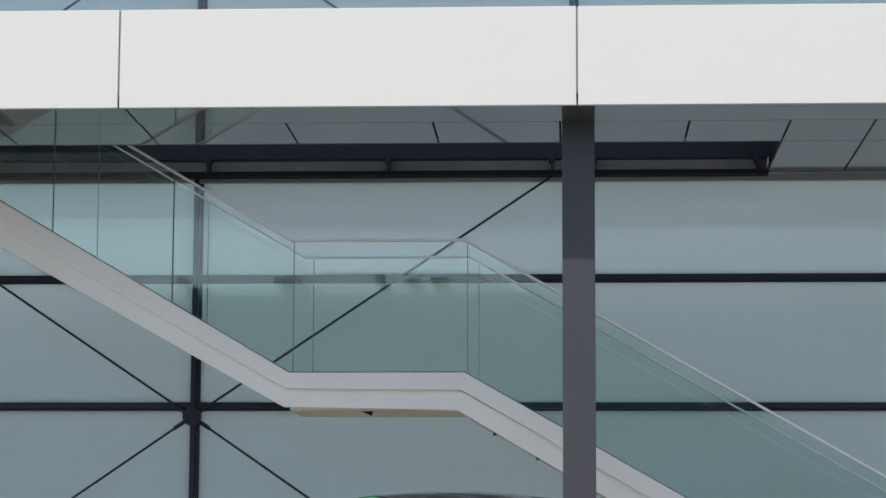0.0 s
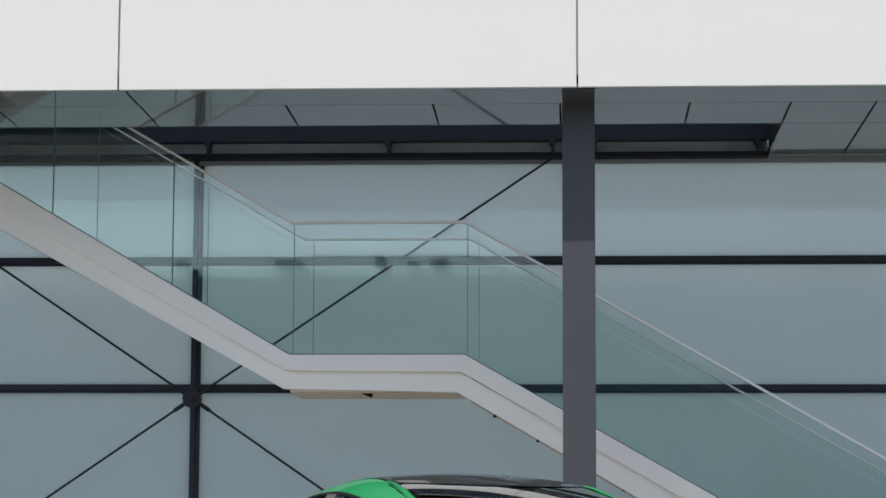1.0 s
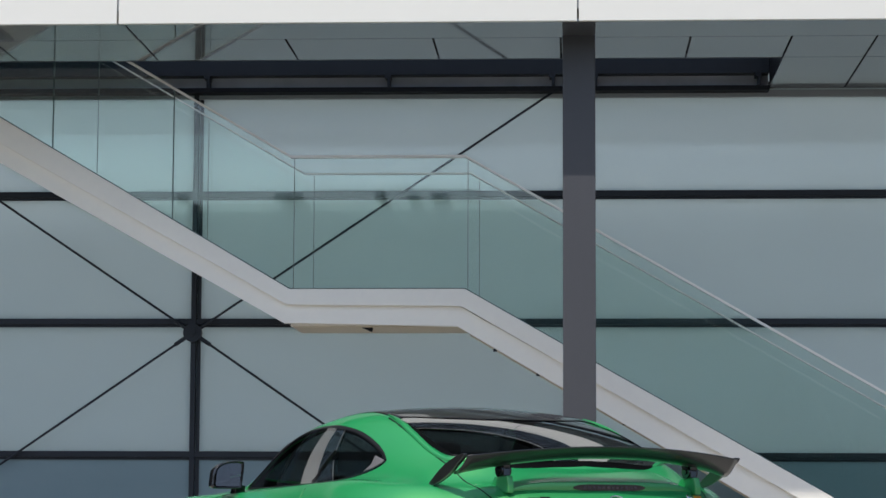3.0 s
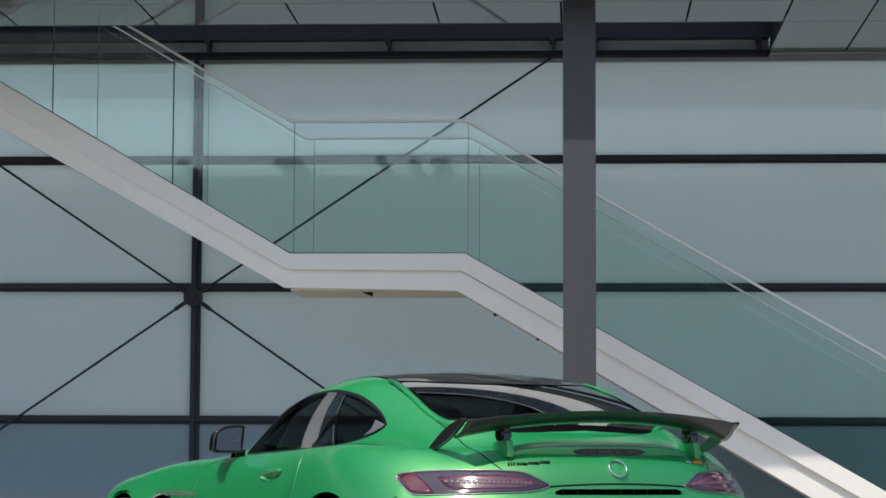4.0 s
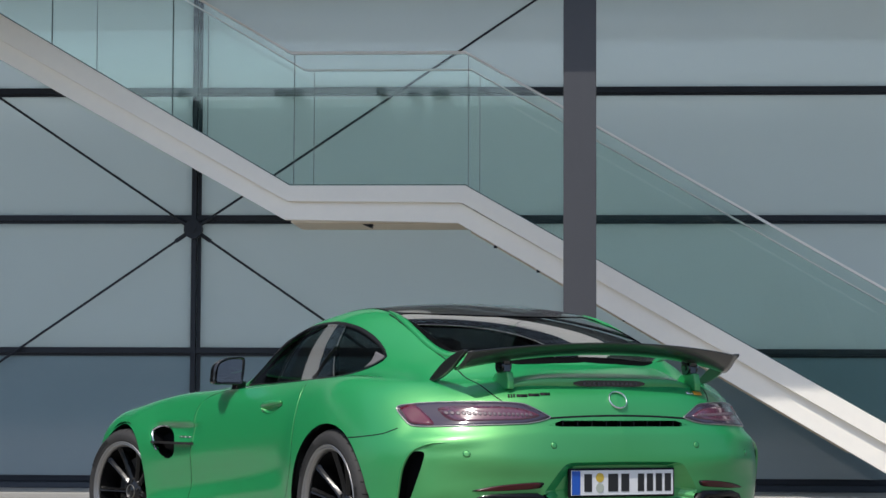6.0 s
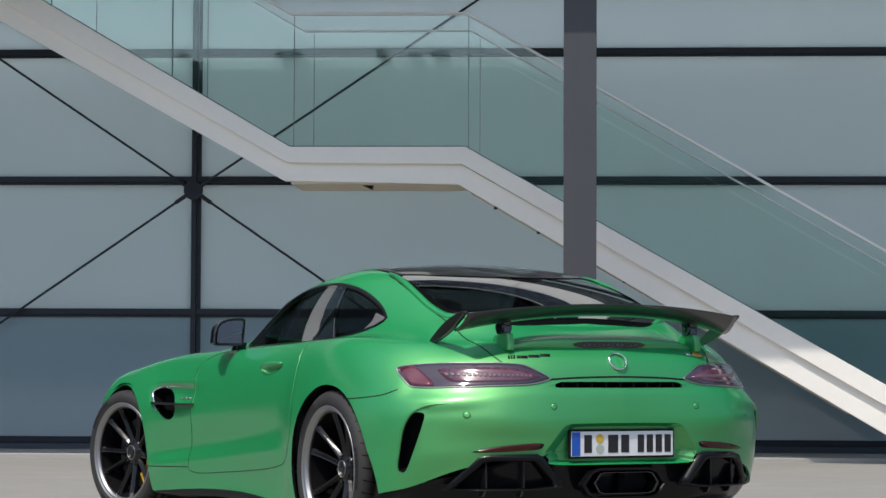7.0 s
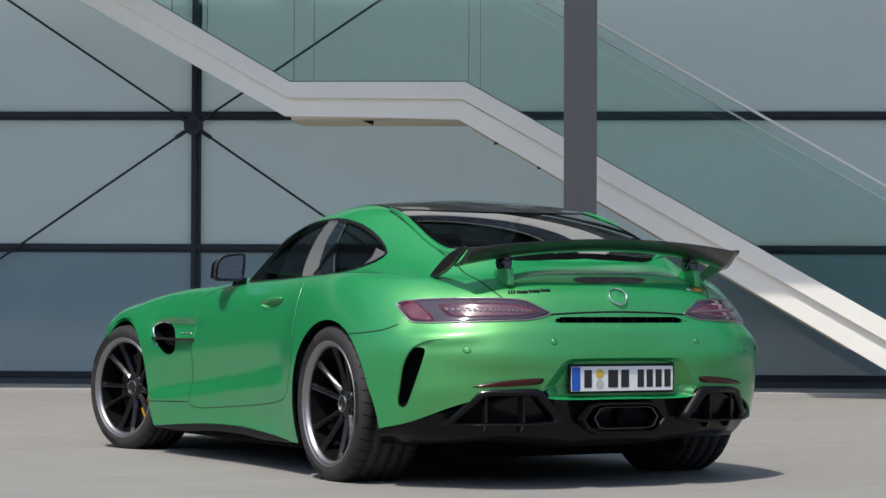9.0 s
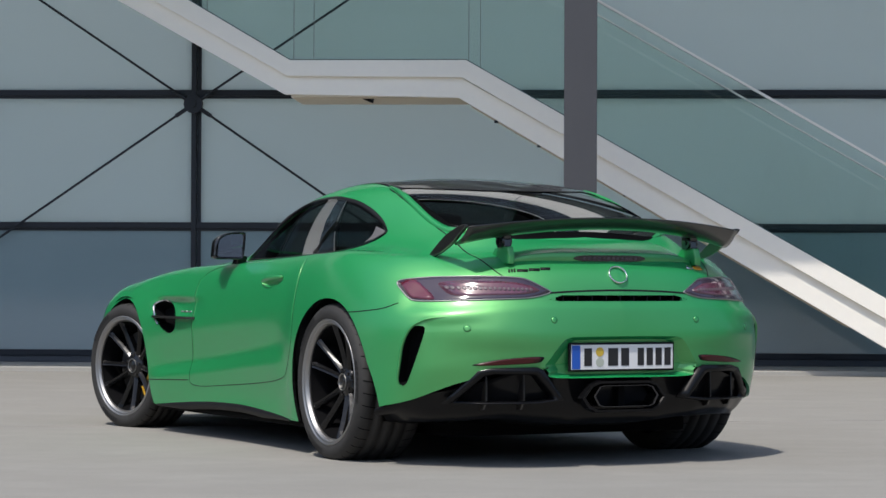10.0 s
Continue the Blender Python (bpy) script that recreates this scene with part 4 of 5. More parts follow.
# cabin
bm = bmesh.new()
box(bm, -0.35, 1.75, -0.80, 0.80, 0.20, 0.30, 0.02)
box(bm, -0.50, -0.12, -0.70, 0.70, 0.30, 0.84, 0.04)
box(bm, 1.30, 1.70, -0.70, 0.70, 0.30, 0.88, 0.06)
box(bm, -0.10, 1.40, -0.12, 0.12, 0.30, 0.58, 0.04)
part("cabin_tub", bm, INTERIOR, car, "black cabin lining")
for s in (1, -1):
    seat = new("seat")
    seat.parent, seat["label"] = car, "black bucket seat"
    bm = bmesh.new()
    box(bm, 0.36, 0.88, s * 0.38 - 0.25, s * 0.38 + 0.25, 0.32, 0.46, 0.05)
    part("cushion", bm, INTERIOR, seat)
    bm = bmesh.new()
    slab_mesh(bm, [(0.36, 0.42), (0.48, 0.42), (0.30, 0.95), (0.20, 0.93)], s * 0.38 - 0.25, s * 0.38 + 0.25, 0.03)
    part("backrest", bm, INTERIOR, seat)
    bm = bmesh.new()
    slab_mesh(bm, [(0.20, 0.94), (0.30, 0.96), (0.25, 1.13), (0.16, 1.11)], s * 0.38 - 0.17, s * 0.38 + 0.17, 0.025)
    part("headrest", bm, INTERIOR, seat)
bm = bmesh.new()
for k in range(28):
    a, b = k * math.tau / 28, (k + 1) * math.tau / 28
    rod(bm, (1.08 + 0.06 * math.sin(a), 0.38 + 0.18 * math.cos(a), 0.80 + 0.165 * math.sin(a)), (1.08 + 0.06 * math.sin(b), 0.38 + 0.18 * math.cos(b), 0.80 + 0.165 * math.sin(b)), 0.014, 8)
rod(bm, (1.08, 0.22, 0.80), (1.08, 0.54, 0.80), 0.018, 8)
rod(bm, (1.08, 0.38, 0.80), (1.32, 0.38, 0.74), 0.03, 10)
part("steering_wheel", bm, INTERIOR, car)

# underbody and wheel wells
bm = bmesh.new()
box(bm, -0.45, 3.25, -0.62, 0.62, 0.125, 0.20, 0.02)
box(bm, 0.42, 2.22, -0.90, 0.90, 0.125, 0.19, 0.02)
part("underbody", bm, VOID, car)
for x, z, r in ARCHES:
    for s in (1, -1):
        bm = bmesh.new()
        rows = []
        for k in range(41):
            a = radians(-8 + 193 * k / 40)
            rows.append([bm.verts.new((x + (r + 0.012) * math.cos(a), s * y, z + (r + 0.012) * math.sin(a))) for y in (0.945, 0.60, 0.55)] + [bm.verts.new((x + 0.05 * math.cos(a), s * 0.54, z + 0.05 * math.sin(a)))])
        for a, b in zip(rows, rows[1:]):
            for j in range(3):
                bm.faces.new((a[j], a[j + 1], b[j + 1], b[j]))
        part("wheel_well", bm, VOID, car, smooth=True)

# ---- shut lines ----
LINE = SEAL
DOOR = [(1.42, .880), (1.58, .852), (1.69, .795), (1.697, .678), (1.692, .506), (1.722, .330), (1.667, .272), (1.282, .287), (.621, .338), (.467, .404), (.390, .537), (.385, .693), (.39, .823), (.42, .905)]
for side in ("left", "right"):
    ribbon("door_gap", side, DOOR, 0.0036, LINE, car, 0.0008, 12)
    ribbon("door_edge", side, [(1.40, .886), (1.57, .858), (1.682, .797), (1.689, .678), (1.684, .506), (1.712, .335)], 0.0028, PAINT, car, 0.0016, 10, taper=True)
    ribbon("door_edge", side, [(.398, .60), (.393, .693), (.398, .823), (.428, .903)], 0.0028, PAINT, car, 0.0016, 10, taper=True)
    ribbon("sill_gap", side, [(2.26, .280), (2.0, .288), (1.735, .296)], 0.005, LINE, car)
    ribbon("bumper_gap", side, [(-.20, .668), (-.314, .674), (-.45, .688), (-.52, .712)], 0.005, LINE, car)
for s in (1, -1):
    ribbon("hatch_gap", "top", [(.252, s * .549), (.058, s * .560), (-.12, s * .566), (-.296, s * .573), (-.423, s * .580), (-.61, s * .573), (-.721, s * .552), (-.782, s * .519)], 0.006, LINE, car)
ribbon("hatch_gap", "rear", [(.345, .757), (.2, .765), (0, .769), (-.2, .765), (-.345, .757)], 0.009, LINE, car, 0.0015)

# ---- tail ----
LENS = mat("smoked_lens", (0.042, 0.032, 0.050), 0.10, Coat_Weight=0.5, Coat_Roughness=0.03)
RED = mat("red_lens", (0.105, 0.013, 0.028), 0.12, Coat_Weight=1.0, Coat_Roughness=0.03)
BAR = mat("pink_light_bar", (0.095, 0.032, 0.054), 0.14, spots=[((60, 60, 60), 0.5, (0.16, 0.06, 0.09))], Coat_Weight=1.0, Coat_Roughness=0.03)
DIM_LED = mat("dim_led_optic", (0.07, 0.055, 0.06), 0.2, Coat_Weight=1.0)
LED = mat("pink_led_optic", (0.095, 0.064, 0.078), 0.4, Coat_Weight=0.2)
LIGHT = closed([(.873, .790), (.866, .803), (.845, .811), (.772, .821), (.609, .826), (.49, .822), (.438, .815), (.397, .795), (.345, .766), (.341, .760), (.360, .752), (.424, .737), (.52, .731), (.644, .726), (.78, .720), (.838, .7205), (.860, .730), (.870, .760)], 4)
for s in (1, -1):
    f = (lambda ps: ps) if s > 0 else mirrored
    lamp = new("tail_light")
    lamp.parent, lamp["label"] = car, "long dark red tail light"
    patch("lens", "rear", f(LIGHT), LENS, lamp, 0.004, 0.012, 5)
    patch("marker", "rear", f(closed([(.864, .786), (.855, .800), (.815, .808), (.787, .730), (.835, .729), (.855, .738)], 4)), RED, lamp, 0.0052, 0.003, 3)
    patch("light_bar", "rear", f(closed([(.74, .800), (.60, .806), (.47, .797), (.40, .775), (.395, .762), (.46, .750), (.60, .745), (.72, .742), (.75, .77)], 4)), BAR, lamp, 0.0050, 0.002, 3)
    ribbon("lens_edge", "rear", f(LIGHT[::3]), 0.0045, STEEL, lamp, 0.005, 3, close=True)
    for k in range(18):
        y = 0.735 - 0.0182 * k
        patch("led", "rear", f(ring(y, .776 - 0.0004 * k, 0.0076, 8)), LED, lamp, 0.0062, 0.003, 2)

SLOT = sharp([(.350, .728), (.290, .747), (-.290, .747), (-.350, .728), (-.30, .722), (.30, .722)], 6)
cut("rear", SLOT, lambda c: c.x < -0.6)
vent = recess("rear_vent", "rear", SLOT, 0.04, VOID, car, 0.95, label="black slot vent")
for k in range(9):
    y = -0.28 + 0.07 * k
    bm = bmesh.new()
    h, n = onto("rear", y, 0.735)
    box(bm, h.x + 0.008, h.x + 0.036, y - 0.003, y + 0.003, 0.724, 0.746)
    part("fin", bm, BLACK_PLASTIC, vent)

def tail_x(y):
    """How far back the bumper reaches at a distance from the middle."""
    q = min(abs(y), 0.9)
    return -0.905 + 0.02 * (q / 0.42) ** 2 if q < 0.42 else -0.885 + 0.105 * ((q - 0.42) / 0.28) ** 1.5 if q < 0.70 else -0.78 + 0.18 * ((q - 0.70) / 0.175) ** 1.1


PLATE_BAY = closed([(.385, .445), (.372, .466), (.312, .545), (.285, .563), (.25, .569), (.0, .571), (-.25, .569), (-.285, .563), (-.312, .545), (-.372, .466), (-.385, .445), (-.368, .420), (-.335, .396), (0, .394), (.335, .396), (.368, .420)], 4)
cut("rear", PLATE_BAY, lambda c: c.x < -0.6)
cut("rear", sharp([(.36, .445), (-.36, .445), (-.345, .36), (.345, .36)], 10), lambda c: c.x < -0.6)
recess("plate_recess", "rear", PLATE_BAY, 0.034, PAINT, car, 0.83, label="green number plate recess", way=(1, 0, 0), face=lambda p: Vector((tail_x(p[0]) - 0.003, p[0], p[1])) if p[1] < 0.45 else None)
plate = new("number_plate")
plate.parent, plate["label"] = car, "white european number plate with blue strip"
PX, PZ = -0.893, 0.482
WHITE = mat("plate_white", (0.72, 0.72, 0.72), 0.35, spots=[(8, 0.3, (0.66, 0.66, 0.65))])
bm = bmesh.new()
box(bm, PX, PX + 0.012, -0.268, 0.268, PZ - 0.062, PZ + 0.062, 0.005)
part("frame", bm, BLACK_PLASTIC, plate)
bm = bmesh.new()
box(bm, PX - 0.004, PX - 0.001, -0.258, 0.258, PZ - 0.053, PZ + 0.053, 0.001)
part("sheet", bm, WHITE, plate)
bm = bmesh.new()
box(bm, PX - 0.0055, PX - 0.0042, 0.214, 0.256, PZ - 0.051, PZ + 0.051)
part("blue_strip", bm, mat("plate_blue", (0.015, 0.09, 0.42), 0.35), plate)
PLATE_BLACK = mat("plate_black", (0.015, 0.015, 0.016), 0.4)
for y0, y1 in ((0.198, 0.152), (0.078, 0.020), (0.012, -0.036), (-0.072, -0.112), (-0.118, -0.158), (-0.164, -0.204), (-0.210, -0.250)):
    bm = bmesh.new()
    box(bm, PX - 0.0055, PX - 0.0042, y1 + 0.004, y0 - 0.004, PZ - 0.038, PZ + 0.038)
    part("character_bar", bm, PLATE_BLACK, plate)
for z, c in ((PZ + 0.022, (0.55, 0.38, 0.05)), (PZ - 0.022, (0.42, 0.45, 0.38))):
    bm = bmesh.new()
    rod(bm, (PX - 0.0058, 0.116, z), (PX - 0.0042, 0.116, z), 0.020, 20)
    part("seal", bm, mat("plate_seal", c, 0.4), plate)

for y, z in ((.711, .606), (.345, .642), (-.38, .642), (-.711, .606)):
    patch("parking_sensor", "rear", ring(y, z, 0.013, 18), PAINT, car, 0.0012, 0.004, 2)
    ribbon("sensor_ring", "rear", ring(y, z, 0.0138, 12), 0.0011, LINE, car, 0.001, 2, close=True)

RFL = mat("red_reflector", (0.05, 0.004, 0.004), 0.3, Specular_IOR_Level=0.3, Coat_Weight=0.2)
for s in (1, -1):
    f = (lambda ps: ps) if s > 0 else mirrored
    o = closed([(.672, .452), (.60, .470), (.50, .481), (.416, .484), (.412, .472), (.43, .461), (.50, .456), (.60, .451)], 4)
    patch("reflector_bed", "rear", f([p + (p - Vector((.54, .460))) * 0.12 for p in o]), BLACK_PLASTIC, car, 0.001, 0.004, 2)
    patch("reflector", "rear", f(o), RFL, car, 0.004, 0.006, 3, "red rear reflector")

# upright slot behind each rear wheel
GILL = closed([(-.674, .607), (-.646, .616), (-.615, .597), (-.588, .53), (-.566, .43), (-.560, .385), (-.569, .362), (-.597, .372), (-.640, .464), (-.668, .55)], 4)
for side, s in (("left", 1), ("right", -1)):
    cut(side, GILL, lambda c: c.y * s > 0.6)
    recess("bumper_slot", side, GILL, 0.05, VOID, car, 0.9, label="tall black slot in the rear bumper corner")
    ribbon("slot_lip", side, [(-.745, .654), (-.70, .650), (-.660, .637), (-.624, .606), (-.592, .540), (-.567, .440), (-.558, .390), (-.562, .362)], 0.012, PAINT, car, 0.007, 10, taper=True)

# boot lip with the high brake light
bm = bmesh.new()
rows = []
for k in range(33):
    y = -0.47 + 0.94 * k / 32
    e = 1 - (abs(y) / 0.47) ** 6
    xb = -0.792 + 0.30 * y * y
    edge = 0.896 + 0.036 * e
    xe = xb + 0.04
    while xe < -0.45 and onto("top", xe, y)[0].z < edge + 0.31 * (xe - xb):
        xe += 0.004
    ze = onto("top", xe, y)[0].z - 0.001
    slope = [(xb + 0.012 + (xe + 0.01 - xb - 0.012) * q, y, edge + (ze - edge) * q) for q in (0, 0.25, 0.5, 0.75, 1)]
    rows.append([bm.verts.new(c) for c in [(xb + 0.015, y, 0.872), (xb, y, 0.888), (xb - 0.004, y, edge - 0.005), (xb, y, edge - 0.001)] + slope])
for a, b in zip(rows, rows[1:]):
    for j in range(8):
        bm.faces.new((a[j], b[j], b[j + 1], a[j + 1]))
bmesh.ops.recalc_face_normals(bm, faces=bm.faces[:])
lip = part("boot_lip", bm, PAINT, car, "green boot lip spoiler", smooth=True)
bm = bmesh.new()
rows = []
for k in range(17):
    y = -0.182 + 0.364 * k / 16
    xb = -0.7965 + 0.30 * y * y
    h = 0.0135 * (1 - (abs(y) / 0.19) ** 8)
    rows.append([bm.verts.new(c) for c in ((xb + 0.012, y, 0.907 - h), (xb - 0.001, y, 0.907 - h), (xb - 0.002, y, 0.907 + h), (xb + 0.012, y, 0.907 + h))])
for a, b in zip(rows, rows[1:]):
    for j in range(3):
        bm.faces.new((a[j], b[j], b[j + 1], a[j + 1]))
bmesh.ops.recalc_face_normals(bm, faces=bm.faces[:])
part("brake_light", bm, BLACK_GLOSS, lip, "dark high brake light")
for k in range(12):
    bm = bmesh.new()
    y = -0.13 + 0.0236 * k
    xb = -0.7985 + 0.30 * y * y
    box(bm, xb - 0.001, xb + 0.004, y - 0.007, y + 0.007, 0.901, 0.912, 0.001)
    part("led", bm, DIM_LED, lip)

# round badge, model name bars and sticker as plain shapes
c0, n0 = onto("rear", 0.0, 0.835)
m = Matrix.Translation(c0 + n0 * 0.004) @ n0.to_track_quat("Y", "Z").to_matrix().to_4x4()
bm = bmesh.new()
revolve(bm, [(-0.004, 0.0385), (0.003, 0.0395), (0.004, 0.0415), (0.002, 0.0435), (-0.004, 0.0445)], 48)
bmesh.ops.transform(bm, matrix=m, verts=bm.verts[:])
part("badge", bm, CHROME, car, "round chrome badge ring", smooth=True)
for y0, wide, high in ((.497, .007, 1), (.486, .007, 1), (.475, .007, 1), (.461, .045, .78), (.411, .048, .78), (.358, .044, .78)):
    z0, lean = .8435 + (.499 - y0) * .075, 0.005
    patch("name_bar", "rear", sharp([(y0, z0), (y0 - lean * high, z0 + .0135 * high), (y0 - wide - lean * high, z0 + .0135 * high), (y0 - wide, z0)], 1), BLACK_PLASTIC, car, 0.0025, 0.004, 1)
patch("sticker", "rear", sharp([(-.41, .865), (-.412, .878), (-.452, .878), (-.45, .863)], 2), CHROME, car, 0.002, 0.003, 2)
patch("sticker", "rear", sharp([(-.456, .861), (-.458, .876), (-.515, .872), (-.51, .858)], 2), mat("orange_sticker", (0.62, 0.28, 0.01), 0.4), car, 0.002, 0.003, 2)

# ---- rear wing on two stands ----
wing = new("rear_wing")
wing.parent, wing["label"] = car, "gloss black carbon rear wing on green stands"
bm = bmesh.new()
rows = []
for k in range(49):
    y = -0.69 + 1.38 * k / 48
    q = abs(y) / 0.69
    zt, zl = 1.084 - 0.045 * q ** 2, 1.040 - 0.075 * q ** 2.2
    xt, xl = -0.868 + 0.100 * q ** 2, -0.742 + 0.10 * q ** 2
    prof = []
    for i in range(17):
        a = i / 16 * math.tau
        u = 0.5 + 0.5 * math.cos(a)
        thick = 0.011 * math.sin(a) * (0.30 + 0.70 * (1 - u))
        x = xl + (xt - xl) * u
        z = zl + (zt - zl) * (0.55 * u + 0.45 * u * u) + thick - 0.012 * math.sin(u * math.pi)
        prof.append(bm.verts.new((x, y, z)))
    rows.append(prof[:-1])
    bm.verts.remove(prof[-1])
for a, b in zip(rows, rows[1:]):
    for j in range(16):
        bm.faces.new((a[j], a[(j + 1) % 16], b[(j + 1) % 16], b[j]))
bm.faces.new(rows[0]), bm.faces.new(rows[-1])
bmesh.ops.recalc_face_normals(bm, faces=bm.faces[:])
part("blade", bm, CARBON, wing, smooth=True)
for s in (1, -1):
    bm = bmesh.new()
    o = closed([(-.440, .918), (-.50, .958), (-.58, 1.0), (-.67, 1.031), (-.750, 1.047), (-.758, 1.034), (-.70, 1.000), (-.64, .966), (-.55, .931), (-.48, .914)], 4)
    slab_mesh(bm, o, s * 0.697 - 0.009, s * 0.697 + 0.009, 0.003)
    part("end_plate", bm, CARBON, wing)
    stand = new("stand")
    stand.parent = wing
    bm = bmesh.new()
    slab_mesh(bm, [(-.585, .885), (-.765, .880), (-.765, .915), (-.752, .956), (-.645, .952), (-.612, .915)], s * 0.478 - 0.016, s * 0.478 + 0.016, 0.008)
    part("foot", bm, PAINT, stand)
    bm = bmesh.new()
    slab_mesh(bm, [(-.66, .952), (-.735, .952), (-.73, .99), (-.745, 1.020), (-.70, 1.020), (-.65, 1.012), (-.66, .99)], s * 0.478 - 0.017, s * 0.478 + 0.017, 0.006)
    rod(bm, (-.697, s * .478 - .024, .980), (-.697, s * .478 + .024, .980), 0.030, 24)
    rod(bm, (-.697, s * .478 - .029, .980), (-.697, s * .478 + .029, .980), 0.012, 12)
    part("knuckle", bm, BLACK_GLOSS, stand)


# ---- diffuser ----
diffuser = new("diffuser")
diffuser.parent, diffuser["label"] = car, "gloss black rear diffuser with pods and fins"
bm = bmesh.new()
rows = []
pts = []
for k in range(61):
    y = -0.957 + 1.914 * k / 60
    q = abs(y)
    x = tail_x(y) if q < 0.875 else -0.60 + 0.20 * ((q - 0.875) / 0.082)
    top = 0.391 + 0.046 * min(1, max(0, (q - 0.352) / 0.06)) if q < 0.44 else 0.437 - 0.138 * ((q - 0.44) / 0.435) if q < 0.875 else 0.299 - 0.057 * ((q - 0.875) / 0.082)
    low = 0.198 + 0.030 * max(0, q - 0.22) / 0.36 if q < 0.58 else 0.228 - 0.028 * (q - 0.58) / 0.377
    pts.append((x, y, top, low))
for x, y, top, low in pts:
    n = Vector((x + 0.35, y * 0.8)).normalized() * 0.03
    g = 0.9 if abs(y) < 0.80 else 0.9 - 0.8 * (abs(y) - 0.80) / 0.157
    rows.append([bm.verts.new(c) for c in ((x - n.x * 0.35, y - n.y * 0.35, top + 0.010), (x - n.x * g, y - n.y * g, top - 0.004), (x - n.x * (g + 0.8), y - n.y * (g + 0.8), top * 0.55 + low * 0.45), (x - n.x * (g + 1.3), y - n.y * (g + 1.3), low + 0.03), (x - n.x * (g + 2.4), y - n.y * (g + 2.4), low), (x + 0.34, y * 0.85, low - 0.03))])
for a, b in zip(rows, rows[1:]):
    for j in range(5):
        bm.faces.new((a[j], b[j], b[j + 1], a[j + 1]))
bmesh.ops.recalc_face_normals(bm, faces=bm.faces[:])
part("apron", bm, DARK_CARBON, diffuser, smooth=True)


def frame_ring(bm, outer, inner, x_of, out, deep):
    """A raised ring between two outlines in the rear view, with a wall going in along x."""
    n = len(outer)
    loops = [[(x_of(p[0]) + 0.02, p) for p in outer], [(x_of(p[0]) - out, p.lerp(i, 0.25)) for p, i in zip(outer, inner)], [(x_of(p[0]) - out, p.lerp(i, 0.8)) for p, i in zip(outer, inner)], [(x_of(p[0]) - out * 0.6, i) for p, i in zip(outer, inner)], [(x_of(p[0]) + deep, i) for p, i in zip(outer, inner)]]
    vs = [[bm.verts.new((x, p[0], p[1])) for x, p in loop] for loop in loops]
    for a, b in zip(vs, vs[1:]):
        for i in range(n):
            bm.faces.new((a[i], a[(i + 1) % n], b[(i + 1) % n], b[i]))
    bmesh.ops.recalc_face_normals(bm, faces=bm.faces[:])
    return vs[-1]


for s in (1, -1):
    f = (lambda ps: ps) if s > 0 else mirrored
    outer = sharp([(.775, .284), (.672, .431), (.615, .444), (.415, .447), (.388, .436), (.288, .300), (.42, .284)], 4)
    inner = sharp([(.722, .296), (.636, .400), (.600, .410), (.446, .411), (.428, .402), (.340, .306), (.43, .296)], 4)
    cut("rear", f([p.lerp(q, 0.4) for p, q in zip(outer, inner)]), lambda c: c.x < -0.6)
    pod = new("pod")
    pod.parent = diffuser
    bm = bmesh.new()
    frame_ring(bm, f(outer), f(inner), lambda y: tail_x(y) + 0.005, 0.026, 0.06)
    part("pod_frame", bm, DARK_CARBON, pod, smooth=True)
    bm = bmesh.new()
    vs = [bm.verts.new((tail_x(p[0]) + 0.075, p[0], p[1])) for p in f(inner)]
    bm.faces.new(vs)
    part("pod_back", bm, VOID, pod)
    for y in (.625, .475):
        bm = bmesh.new()
        slab_mesh(bm, [(tail_x(y) + 0.08, .255), (tail_x(y) + 0.030, .262), (tail_x(y) + 0.004, .30), (tail_x(y) + 0.008, .415), (tail_x(y) + 0.07, .415)], s * y - 0.004, s * y + 0.004, 0.002)
        part("fin", bm, CARBON, pod)

exhaust = new("exhaust")
exhaust.parent, exhaust["label"] = diffuser, "black trapezoid twin exhaust in a dark surround"
HEX = sharp([(.222, .306), (.172, .367), (.130, .382), (-.130, .382), (-.172, .367), (-.222, .306), (-.190, .262), (-.145, .243), (.145, .243), (.190, .262)], 3)
HIN = sharp([(.196, .308), (.158, .354), (.122, .366), (-.122, .366), (-.158, .354), (-.196, .308), (-.168, .274), (-.135, .259), (.135, .259), (.168, .274)], 3)
bm = bmesh.new()
frame_ring(bm, HEX, HIN, lambda y: -0.905, 0.014, 0.05)
part("surround", bm, DARK_CARBON, exhaust)
PO = sharp([(.168, .316), (.138, .356), (.112, .362), (-.112, .362), (-.138, .356), (-.168, .316), (-.145, .276), (-.120, .268), (.120, .268), (.145, .276)], 3)
PI = [p.lerp(Vector((0, .316)), 0.09) for p in PO]
bm = bmesh.new()
inner_loop = frame_ring(bm, PO, PI, lambda y: -0.915, 0.014, 0.16)
bm.faces.new(inner_loop)
part("tailpipe", bm, mat("dark_chrome", (0.10, 0.10, 0.105), 0.18, 1.0), exhaust)
bm = bmesh.new()
box(bm, -0.89, -0.76, -0.016, 0.016, 0.270, 0.360, 0.004)
part("divider", bm, VOID, exhaust)

